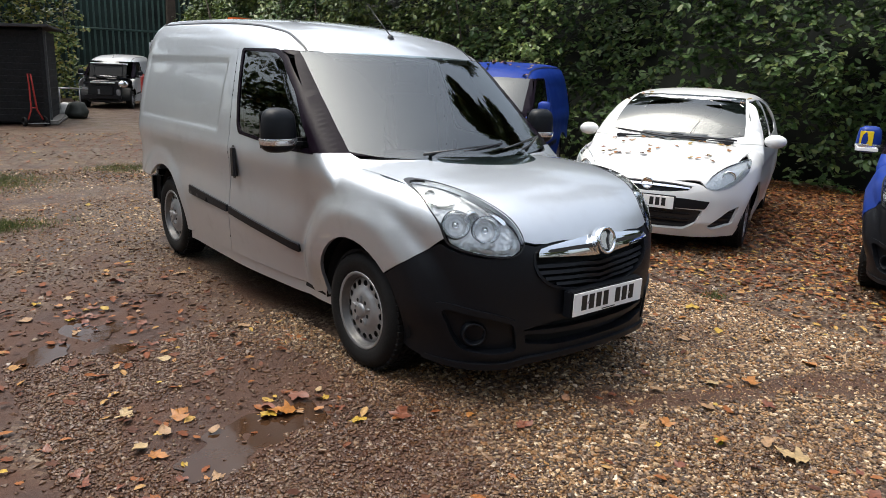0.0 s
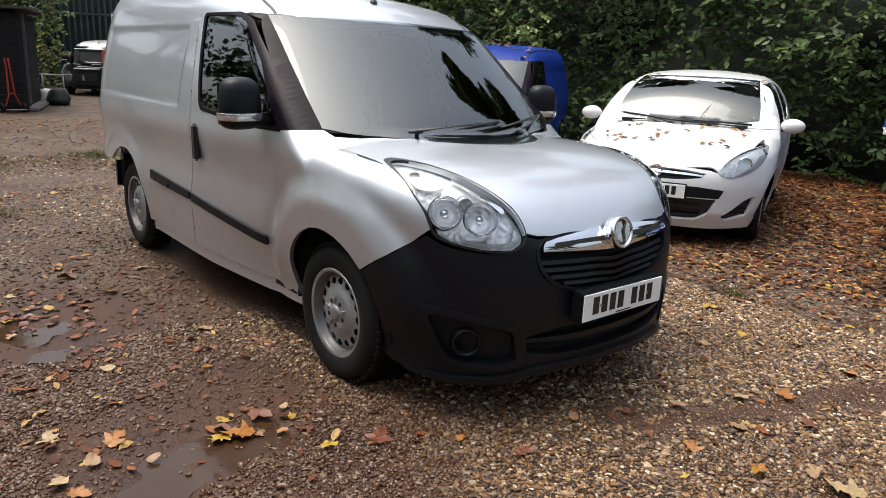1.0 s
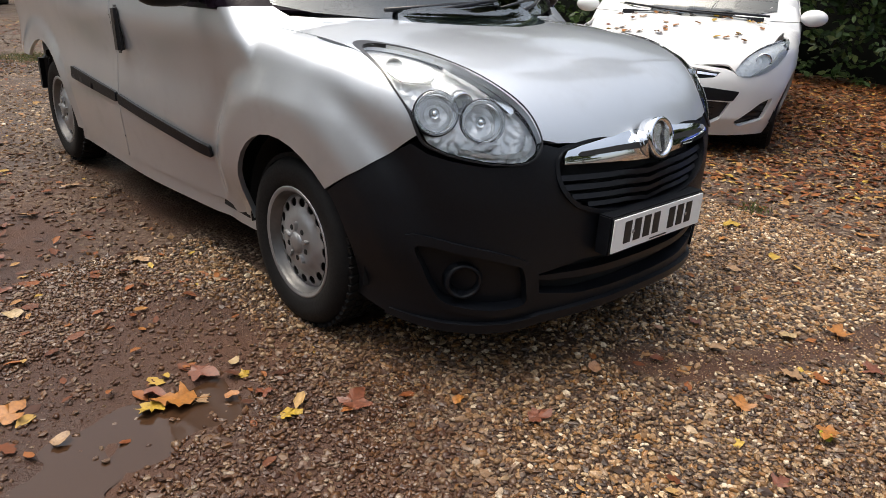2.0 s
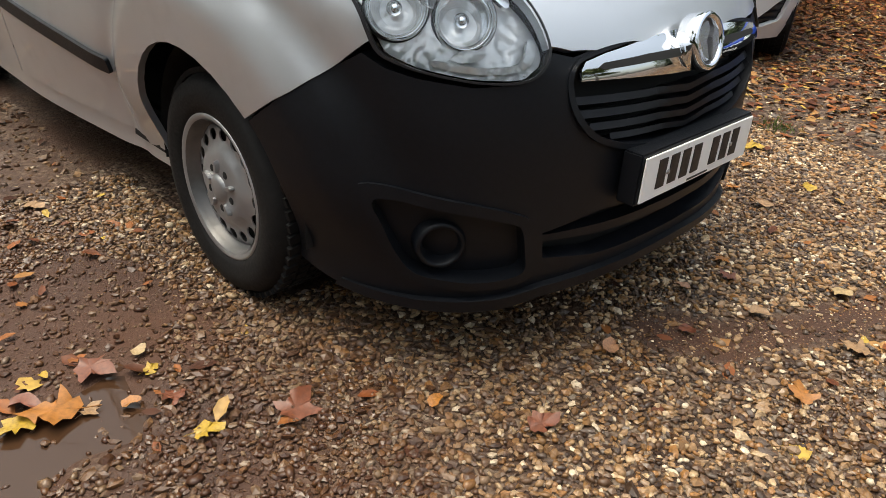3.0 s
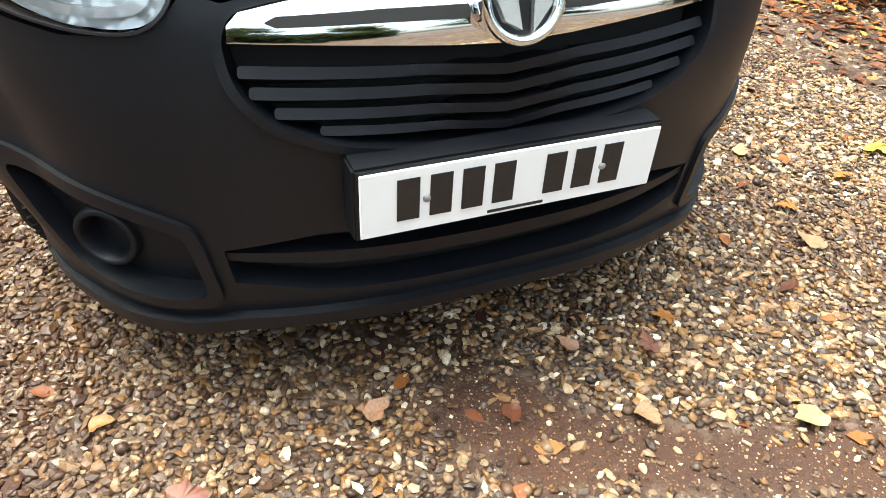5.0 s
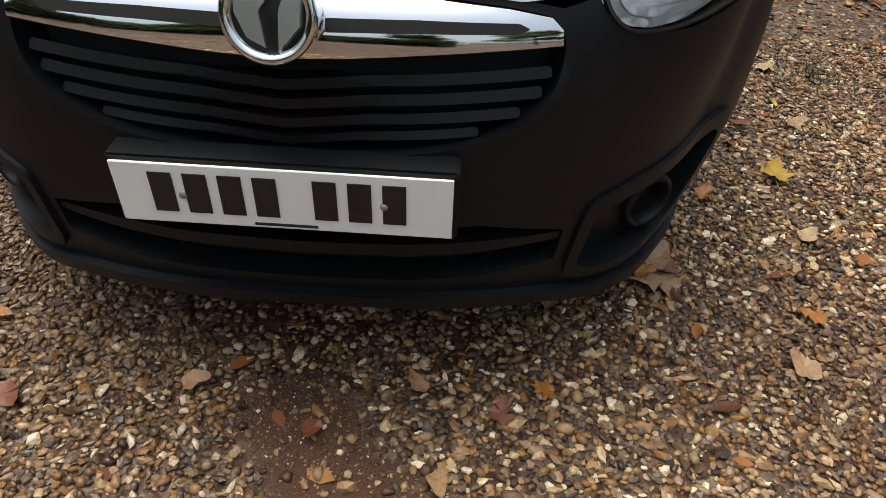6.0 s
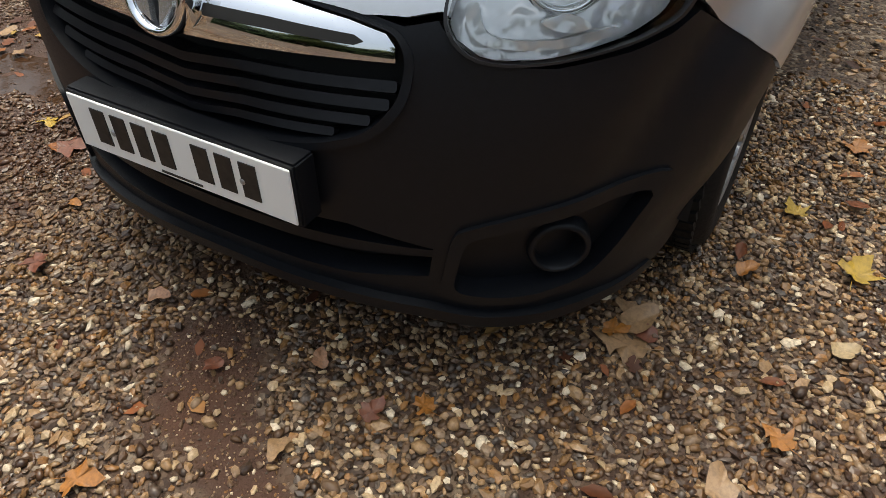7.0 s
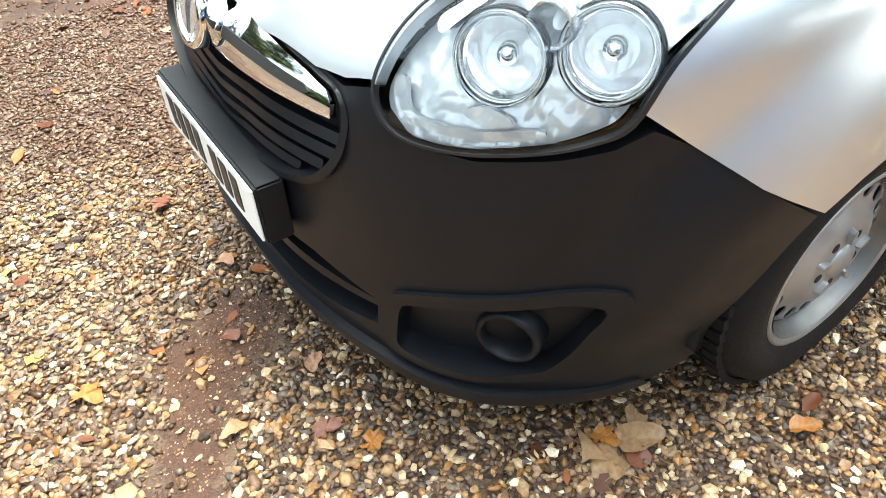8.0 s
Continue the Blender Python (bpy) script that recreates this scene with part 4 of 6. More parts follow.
def bare(x, y):
    """Where the stones are trodden away altogether."""
    return mud(x, y) - 0.55 * mire(x, y)


def wet(x, y):
    return sum(patch(x, y, *m) for m in WET)


def relief(x, y):
    """Height of the earth: nearly level, with ruts, and hollows that hold the puddles."""
    near = np.exp(-(np.hypot(x, y - 1) / 9) ** 4)
    return (0.006 * wave(x, y, 2.2, 1) + 0.004 * wave(x, y, 6.0, 2)) * near - 0.016 * np.clip(wet(x, y) * 1.7, 0, 1) + 0.005 * wave(x, y, 17.0, 6) * np.clip(wet(x, y) * 3, 0, 1)


GROUND = Mat("earth_and_gravel", (0.10, 0.07, 0.05), 0.75)
gp = GROUND.world_place()
cells = GROUND.node("ShaderNodeTexVoronoi", Scale=62.0, Vector=gp)
sep = GROUND.node("ShaderNodeSeparateColor", Color=cells.outputs["Color"])
stone_c = GROUND.ramp(sep.outputs[0], (0.0, (0.018, 0.012, 0.008)), (0.35, (0.06, 0.038, 0.024)), (0.6, (0.13, 0.085, 0.052)), (0.85, (0.20, 0.145, 0.095)), (1.0, (0.34, 0.28, 0.21)))
big = GROUND.noise(0.35, 6, gp)
mid = GROUND.noise(2.2, 6, gp)
earth_c = GROUND.ramp(mid, (0.3, (0.032, 0.0118, 0.0064)), (0.7, (0.085, 0.0375, 0.0205)))
soil_at = GROUND.node("ShaderNodeAttribute")
soil_at.attribute_name = "soil"
mask = GROUND.maths('MULTIPLY', GROUND.ramp(GROUND.mix(0.5, big, mid), (0.36, 0.1), (0.56, 0.9)), GROUND.maths('SUBTRACT', 1.0, soil_at.outputs["Fac"]))
col = GROUND.mix(0.22, GROUND.mix(mask, earth_c, stone_c), (0.02, 0.012, 0.008))
GROUND.set("Base Color", col)
GROUND.set("Roughness", GROUND.ramp(mid, (0.35, 0.38), (0.65, 0.8)))
hgt = GROUND.mix(mask, GROUND.mix(0.5, GROUND.noise(55, 6, gp), GROUND.noise(160, 4, gp)), GROUND.ramp(cells.outputs["Distance"], (0.0, 1.0), (0.6, 0.0)))
GROUND.set("Specular IOR Level", 0.3)
GROUND.bump(hgt, 0.7, 0.012)

# a sheet that is fine near the van and coarse far off
edge = np.concatenate([-np.geomspace(400, 5, 18), np.arange(-4.8, 4.81, 0.04), np.geomspace(5, 400, 18)])
gx, gy = np.meshgrid(edge, edge + 1.0)
gv = np.stack([gx.ravel(), gy.ravel(), relief(gx.ravel(), gy.ravel())], 1)
n_e = len(edge)
gi = np.arange(n_e * n_e).reshape(n_e, n_e)
gf = np.stack([gi[:-1, :-1].ravel(), gi[:-1, 1:].ravel(), gi[1:, 1:].ravel(), gi[1:, :-1].ravel()], 1)
ground_me = mesh_of(gv, gf)
soil = ground_me.attributes.new("soil", 'FLOAT', 'POINT')
soil.data.foreach_set("value", np.clip(1.5 * mud(gv[:, 0], gv[:, 1]) - 0.3, 0, 1).astype(np.float32))
ground = tagged(part("ground", ground_me, GROUND.m), "damp brown earth and gravel yard with fallen leaves", "ground", kind="structure")

WATER = Mat("puddle_water", (0.042, 0.021, 0.011), 0.05)
WATER.set("Specular IOR Level", 0.3)
WATER.bump(WATER.noise(14, 3, WATER.world_place()), 0.06, 0.01)


def puddle(i, at):
    """A shallow sheet of muddy water that fills a hollow."""
    cx, cy, rx, ry, deg = at
    pts = []
    r = np.random.default_rng(40 + i)
    k1, k2 = r.uniform(0, 6.28, 2)
    for k in range(40):
        a = 2 * math.pi * k / 40
        q = 1.12 + 0.16 * math.sin(2 * a + k1) + 0.13 * math.sin(5 * a + k2) + 0.05 * math.sin(9 * a + k1)
        u, v = rx * q * math.cos(a), ry * q * math.sin(a)
        c, s = math.cos(radians(deg)), math.sin(radians(deg))
        pts.append((cx + u * c - v * s, cy + u * s + v * c))
    v, f, _ = flat_fill(pts, [], 0.08)
    z = -0.0075 + 0.0006 * i
    ob = part("puddle", mesh_of(np.column_stack([v, np.full(len(v), z)]), f), WATER.m)
    tagged(ob, "shallow muddy puddle in the gravel", "puddle", "puddles", "structure")


for i, at in enumerate(WET):
    puddle(i, at)

STONES = Mat("pebbles", (0.3, 0.2, 0.12), 0.5)
pick = STONES.node("ShaderNodeNewGeometry").outputs["Random Per Island"]
sc = STONES.ramp(pick, (0.0, (0.030, 0.019, 0.014)), (0.12, (0.10, 0.056, 0.030)), (0.24, (0.25, 0.148, 0.068)), (0.36, (0.16, 0.105, 0.070)), (0.48, (0.41, 0.275, 0.155)),
                 (0.60, (0.115, 0.098, 0.090)), (0.69, (0.34, 0.18, 0.068)), (0.77, (0.34, 0.25, 0.175)), (0.86, (0.60, 0.475, 0.32)), (0.95, (0.88, 0.80, 0.67)))
sc.node.color_ramp.interpolation = 'CONSTANT'
speck = STONES.noise(160, 5, STONES.world_place())
film_at = STONES.node("ShaderNodeAttribute")
film_at.attribute_name = "mire"
muddy = STONES.maths('MULTIPLY', film_at.outputs["Fac"], STONES.ramp(STONES.noise(30, 4, STONES.world_place()), (0.3, 1.0), (0.75, 0.65)))
sc = STONES.mix(muddy, sc, (0.056, 0.0200, 0.0102))
STONES.set("Base Color", STONES.mix(1.0, STONES.mix(STONES.ramp(speck, (0.38, 0.0), (0.8, 0.6)), sc, (0.10, 0.062, 0.034)), (0.83, 0.745, 0.635), 'MULTIPLY'))
STONES.set("Roughness", STONES.ramp(STONES.noise(3.0, 4, STONES.world_place()), (0.35, 0.20), (0.65, 0.5)))
STONES.set("Specular IOR Level", 0.42)
STONES.bump(STONES.noise(420, 3, STONES.world_place()), 0.25, 0.002)


def pebble_field(name, centres, sizes, sides, label, material):
    """Many flattened, lumpy stones in one mesh. sides: the base solid."""
    bm = bmesh.new()
    if sides == 20:
        bmesh.ops.create_icosphere(bm, subdivisions=1, radius=1)
    else:
        tips = [bm.verts.new(c) for c in ((1, 0, 0), (0, 1, 0), (-1, 0, 0), (0, -1, 0), (0, 0, 1), (0, 0, -1))]
        for k in range(4):
            bm.faces.new((tips[k], tips[(k + 1) % 4], tips[4]))
            bm.faces.new((tips[(k + 1) % 4], tips[k], tips[5]))
        bm.verts.index_update()
        bmesh.ops.rotate(bm, verts=bm.verts, cent=(0, 0, 0), matrix=Euler((0.6, 0.5, 0.2)).to_matrix())
    bm.verts.ensure_lookup_table()
    bv = np.array([tuple(v.co) for v in bm.verts])
    bf = np.array([[v.index for v in f.verts] for f in bm.faces])
    bm.free()
    n, k = len(centres), len(bv)
    lump = 1 + rng.uniform(-0.34, 0.30, (n, k, 1))
    v = bv[None] * lump
    shape = np.stack([rng.uniform(0.75, 1.5, n), rng.uniform(0.6, 1.05, n), rng.uniform(0.38, 0.72, n)], 1)
    v = v * shape[:, None] * sizes[:, None, None]
    # tip a little, then turn about the upright axis
    t1, t2 = rng.normal(0, 0.35, n), rng.uniform(0, 6.283, n)
    y = v[..., 1] * np.cos(t1)[:, None] - v[..., 2] * np.sin(t1)[:, None]
    z = v[..., 1] * np.sin(t1)[:, None] + v[..., 2] * np.cos(t1)[:, None]
    x = v[..., 0] * np.cos(t2)[:, None] - y * np.sin(t2)[:, None]
    y = v[..., 0] * np.sin(t2)[:, None] + y * np.cos(t2)[:, None]
    v = np.stack([x, y, z], 2) + centres[:, None]
    f = (bf[None] + (np.arange(n) * k)[:, None, None]).reshape(-1, bf.shape[1])
    me = bpy.data.meshes.new(name)
    v = v.reshape(-1, 3)
    me.vertices.add(len(v))
    me.vertices.foreach_set("co", v.ravel())
    me.loops.add(f.size)
    me.loops.foreach_set("vertex_index", f.ravel().astype(np.int32))
    me.polygons.add(len(f))
    me.polygons.foreach_set("loop_start", np.arange(0, f.size, f.shape[1], dtype=np.int32))
    me.polygons.foreach_set("use_smooth", np.repeat(rng.random(n) < 0.3, len(bf)))
    me.update()
    me.validate()
    film = me.attributes.new("mire", 'FLOAT', 'POINT')
    film.data.foreach_set("value", mire(v[:, 0], v[:, 1]).astype(np.float32))
    return tagged(part(name, me, material), label, "gravel", kind="stuff")


def strew(x0, x1, y0, y1, gap):
    xs, ys = np.meshgrid(np.arange(x0, x1, gap), np.arange(y0, y1, gap))
    p = np.stack([xs.ravel(), ys.ravel()], 1)
    return p + rng.uniform(-0.5, 0.5, p.shape) * gap


p = strew(-2.3, 2.0, -1.2, 1.9, 0.0137)
keep = ~((np.abs(p[:, 0]) < 0.72) & (p[:, 1] > 0.75))
keep &= rng.random(len(p)) > np.clip(1.5 * bare(*p.T) - 0.22, 0, 0.82)
keep &= rng.random(len(p)) > np.clip(wet(*p.T) * 1.6, 0, 0.80)
p = p[keep]
size = np.clip(rng.lognormal(math.log(0.0083), 0.28, len(p)), 0.0035, 0.016)
near_z = relief(*p.T) + size * 0.30
pebble_field("gravel", np.column_stack([p, near_z]), size, 20, "wet tan, grey and ochre pebble gravel", STONES.m)

p = np.concatenate([strew(-6.5, 6.5, -3.2, 9.0, 0.041)])
out = (p[:, 0] < -2.3) | (p[:, 0] > 2.0) | (p[:, 1] < -1.2) | (p[:, 1] > 1.9)
keep = out & ~((np.abs(p[:, 0]) < 0.8) & (p[:, 1] < 4.2))
keep &= rng.random(len(p)) > np.clip(0.12 + 0.7 * bare(*p.T), 0, 0.8)
keep &= rng.random(len(p)) > np.clip(wet(*p.T) * 2.0, 0, 0.95)
p = p[keep]
size = np.clip(rng.lognormal(math.log(0.0135), 0.3, len(p)), 0.006, 0.026)
pebble_field("gravel", np.column_stack([p, relief(*p.T) + size * 0.1]), size, 6, "brown and grey gravel further off", STONES.m)

# grit and crumbs pressed into the bare soil
p = np.concatenate([strew(-0.4, 1.5, -1.0, 0.15, 0.0095), strew(-2.3, -0.85, 0.1, 1.6, 0.0125)])
p = p[(rng.random(len(p)) < np.clip(mud(*p.T) * 1.1 - 0.15, 0, 0.75)) & (wet(*p.T) < 0.35)]
size = np.clip(rng.lognormal(math.log(0.0030), 0.35, len(p)), 0.0016, 0.006)
pebble_field("grit", np.column_stack([p, relief(*p.T) + size * 0.1]), size, 6, "fine brown grit pressed into bare soil", STONES.m)

# ---- leaves: fallen litter, hedge, ivy and trees ----
def leaf_mass(name, places, normals, sizes, shape, material, turn=None):
    """Many leaves in one mesh. shape: rows of (along, across, lift) for a folded blade, as points and faces."""
    sv, sf = shape
    sv = np.array(sv, float)
    n, k = len(places), len(sv)
    nrm = normals / np.maximum(np.linalg.norm(normals, axis=1), 1e-9)[:, None]
    ref = np.where(np.abs(nrm[:, 2:3]) > 0.9, (1.0, 0, 0), (0, 0, 1.0))
    a = np.cross(ref, nrm)
    a /= np.maximum(np.linalg.norm(a, axis=1), 1e-9)[:, None]
    b = np.cross(nrm, a)
    t = rng.uniform(0, 6.283, n) if turn is None else turn
    u = a * np.cos(t)[:, None] + b * np.sin(t)[:, None]
    w = np.cross(nrm, u)
    curl = rng.uniform(-0.5, 1.6, (n, 1, 1))
    v = (sv[None, :, :1] * u[:, None] + sv[None, :, 1:2] * w[:, None] + sv[None, :, 2:3] * nrm[:, None] * curl) * sizes[:, None, None] + places[:, None]
    faces, start, loops = [], [], 0
    flat_f = [np.array(f) for f in sf]
    off = (np.arange(n) * k)[:, None]
    idx = np.concatenate([f[None] + off for f in flat_f], 1)
    lens = np.array([len(f) for f in sf])
    starts = np.concatenate([[0], np.cumsum(lens)[:-1]])
    total = lens.sum()
    me = bpy.data.meshes.new(name)
    me.vertices.add(n * k)
    me.vertices.foreach_set("co", v.reshape(-1))
    me.loops.add(n * total)
    me.loops.foreach_set("vertex_index", idx.reshape(-1).astype(np.int32))
    me.polygons.add(n * len(sf))
    me.polygons.foreach_set("loop_start", (starts[None] + np.arange(n)[:, None] * total).reshape(-1).astype(np.int32))
    me.update()
    me.validate()
    me.materials.append(material)
    return me


OVAL = ([(0, 0, 0), (0.35, 0.24, 0.10), (0.75, 0.20, 0.12), (1.0, 0, 0.05), (0.75, -0.20, 0.12), (0.35, -0.24, 0.10), (0.5, 0, 0.0)], [(0, 6, 1), (1, 6, 3, 2), (0, 5, 6), (5, 4, 3, 6)])
LAUREL = ([(0, 0, 0), (0.22, 0.20, 0.07), (0.60, 0.25, 0.10), (1.0, 0, 0.0), (0.60, -0.25, 0.10), (0.22, -0.20, 0.07), (0.45, 0, -0.02)], [(0, 6, 1), (1, 6, 2), (2, 6, 3), (0, 5, 6), (5, 4, 6), (4, 3, 6)])
BROAD = ([(0, 0, 0), (0.2, 0.36, 0.10), (0.55, 0.40, 0.12), (1.0, 0, 0.02), (0.55, -0.40, 0.12), (0.2, -0.36, 0.10), (0.45, 0, 0.0)], [(0, 6, 1), (1, 6, 2), (2, 6, 3), (0, 5, 6), (5, 4, 6), (4, 3, 6)])


KITE = ([(0, 0, 0), (0.45, 0.36, 0.12), (1.0, 0, 0.0), (0.45, -0.36, 0.12)], [(0, 2, 1), (0, 3, 2)])


def lobed(points):
    """A lobed leaf of maple kind: stalk end at 0, tips and notches in turn."""
    v, f = [(0.36, 0, 0.0)], []
    tips = [(0.0, 0.03), (-0.04, 0.16), (0.06, 0.30), (0.16, 0.27), (0.26, 0.44), (0.38, 0.50), (0.42, 0.30), (0.52, 0.25), (0.66, 0.34), (0.70, 0.20), (0.80, 0.14), (0.97, 0.0)][:points]
    rim = [(x, y) for x, y in tips] + [(x, -y) for x, y in reversed(tips[:-1])]
    for i, (x, y) in enumerate(rim):
        v.append((x, y, 0.10 * (abs(y) + abs(x - 0.36)) * (1 if i % 2 else 0.6)))
    n = len(rim)
    for i in range(n):
        f.append((0, 1 + (i + 1) % n, 1 + i))
    return v, f


MAPLE = lobed(12)
SMALL_RIM = [(0.0, 0.03), (0.02, 0.28), (0.20, 0.22), (0.38, 0.48), (0.48, 0.24), (0.70, 0.30)]
SMALL_RIM = SMALL_RIM + [(0.97, 0.0)] + [(a, -b) for a, b in reversed(SMALL_RIM)]
SMALL_MAPLE = ([(0.36, 0, 0.0)] + [(a, b, 0.12 * (abs(b) + abs(a - 0.36)) * (0.6 if k % 2 else 1.0)) for k, (a, b) in enumerate(SMALL_RIM)], [(0, 1 + (k + 1) % 13, 1 + k) for k in range(13)])
rim_n = 16
OVATE = ([(0.45, 0, 0.0)] + [(0.5 - 0.5 * math.cos(a) + 0.05 * math.cos(3 * a), 0.34 * math.sin(a) * (1.0 + 0.35 * math.cos(a)), 0.12 * abs(math.sin(a))) for a in (2 * math.pi * k / rim_n for k in range(rim_n))], [(0, 1 + (k + 1) % rim_n, 1 + k) for k in range(rim_n)])


def leaf_material(name, stops, rough=0.45, shine=0.4, translucent=0.25):
    m = Mat(name, stops[0][1], rough)
    r = m.node("ShaderNodeNewGeometry").outputs["Random Per Island"]
    c = m.ramp(r, *stops)
    m.set("Base Color", m.mix(m.ramp(m.noise(60, 3, m.world_place()), (0.4, 0.0), (0.75, 0.35)), c, tuple(q * 0.35 for q in stops[0][1])))
    m.set("Specular IOR Level", shine)
    return m.m


LITTER = leaf_material("fallen_leaf_brown", [(0.0, (0.040, 0.015, 0.008)), (0.3, (0.10, 0.030, 0.011)), (0.55, (0.18, 0.052, 0.014)), (0.78, (0.25, 0.092, 0.026)), (0.92, (0.34, 0.20, 0.07)), (1.0, (0.44, 0.30, 0.05))], 0.5, 0.22)
HEDGE_LEAF = leaf_material("hedge_leaf", [(0.0, (0.020, 0.042, 0.011)), (0.4, (0.042, 0.080, 0.019)), (0.75, (0.066, 0.112, 0.026)), (1.0, (0.13, 0.155, 0.045))], 0.42, 0.25)
IVY_LEAF = leaf_material("ivy_leaf", [(0.0, (0.050, 0.085, 0.016)), (0.5, (0.13, 0.175, 0.035)), (0.85, (0.27, 0.27, 0.055)), (1.0, (0.36, 0.25, 0.06))], 0.45)
TREE_LEAF = leaf_material("tree_leaf", [(0.0, (0.026, 0.048, 0.011)), (0.5, (0.058, 0.098, 0.020)), (0.85, (0.115, 0.14, 0.030)), (1.0, (0.21, 0.165, 0.04))], 0.5)
BARK = plain("bark", (0.07, 0.052, 0.038), 0.9, grain=18, depth=0.02, vary=0.5)
INNER = plain("hedge_inner_shade", (0.006, 0.009, 0.005), 0.95, grain=4)

# litter: thick under the hedge and between the parked cars, thin elsewhere
def litter_density(x, y):
    far_side = 1 / (1 + np.exp(-(0.93 * x + 0.36 * y - 3.7) * 2.2))
    near_edge = 0.13 + 0.10 * np.clip(wave(x, y, 1.6, 9), -1, 2)
    drift = 0.35 * np.exp(-((0.93 * x + 0.36 * y - 2.9) / 0.8) ** 2)
    puddle_side = 0.36 * patch(x, y, -1.7, 1.5, 1.3, 2.0, 20) + 0.2 * patch(x, y, -2.6, 3.0, 1.6, 3.5, 8)
    return np.clip(0.98 * far_side + near_edge + drift + puddle_side, 0.01, 1)


p = np.concatenate([np.stack([rng.uniform(-7, 12, 34000), rng.uniform(-5, 14, 34000)], 1), np.stack([rng.uniform(2.0, 9.0, 36000), rng.uniform(-3, 6, 36000)], 1)])
p = p[rng.random(len(p)) < litter_density(*p.T)]
p = p[~((np.abs(p[:, 0]) < 0.85) & (p[:, 1] > 0.35) & (p[:, 1] < 4.3))]
n = len(p)
tilt = np.stack([rng.normal(0, 0.17, n), rng.normal(0, 0.17, n), np.ones(n)], 1)
size = rng.uniform(0.03, 0.075, n)
z = relief(*p.T) + rng.uniform(0.004, 0.013, n) + 0.02 * rng.random(n) * (litter_density(*p.T) > 0.8)
half = rng.random(n) < 0.78
for sel, shape in ((half, OVAL), (~half, SMALL_MAPLE)):
    me = leaf_mass("leaf_litter", np.column_stack([p, z])[sel], tilt[sel], size[sel], shape, LITTER)
    tagged(part("leaf_litter", me, None), "scattered brown and orange fallen autumn leaves", "fallen leaves", kind="stuff")

# single leaves that stand out
LEAF_TONES = {"yellow": (0.58, 0.36, 0.03), "pale": (0.58, 0.40, 0.19), "orange": (0.50, 0.19, 0.03), "rust": (0.24, 0.07, 0.03), "tan": (0.46, 0.27, 0.13), "lime": (0.55, 0.55, 0.04), "salmon": (0.50, 0.25, 0.13)}
TONES = {}
for tone, c in LEAF_TONES.items():
    c = tuple(q * 0.62 for q in c)
    lm = Mat("leaf_" + tone, c, 0.5)
    lm.set("Base Color", lm.mix(lm.ramp(lm.noise(9, 6), (0.40, 0.0), (0.72, 0.85)), c, tuple(q * 0.45 for q in c)))
    TONES[tone] = lm.m


def fallen_leaf(tone, x, y, size, deg, kind="maple", lift=0.013, tilt=(0.1, -0.08)):
    shape = MAPLE if kind == "maple" else OVATE
    name = "fallen_leaf"
    variant = int(abs(x * 977 + y * 613 + deg)) % 5
    key = (tone, kind, variant)
    if key not in LEAF_MESHES:
        rv = random.Random(variant * 31 + len(tone))
        k1, k2, k3, a0 = rv.uniform(-0.35, 0.5), rv.uniform(-0.3, 0.6), rv.uniform(0, 6), rv.uniform(-0.25, 0.25)
        v = []
        for a, b, c in shape[0]:
            q = 1 + 0.16 * math.sin(7 * b + 5 * a + k3)
            v.append((a * q, b * q * rv.uniform(0.8, 1.15) + a0 * a * a, c + k1 * b * b * 2 + k2 * (a - 0.4) ** 2 + 0.04 * math.sin(9 * a + k3) + 0.05 * math.sin(11 * b)))
        me = mesh_of(v, shape[1])
        me.materials.append(TONES[tone])
        if kind == "maple":
            bm = bmesh.new()
            bm.from_mesh(me)
            bmesh.ops.create_cube(bm, size=1, matrix=Matrix.Translation((-0.16, 0, 0.02)) @ Matrix.Rotation(0.2, 4, 'Z') @ Matrix.Diagonal((0.40, 0.016, 0.014, 1)))
            bm.to_mesh(me)
            bm.free()
        LEAF_MESHES[key] = me
    ob = new(name, LEAF_MESHES[key])
    z = float(relief(np.array([x]), np.array([y]))[0]) + lift
    ob.matrix_basis = pose(x, y, z, math.degrees(tilt[0]), math.degrees(tilt[1]), deg) @ Matrix.Diagonal((size * 0.86, size * 0.86, size * 0.86, 1))
    words = {"maple": "lobed maple leaf", "broad": "broad leaf"}[kind]
    return tagged(ob, f"single {tone} fallen {words} lying on gravel", "leaf", "single fallen leaves")


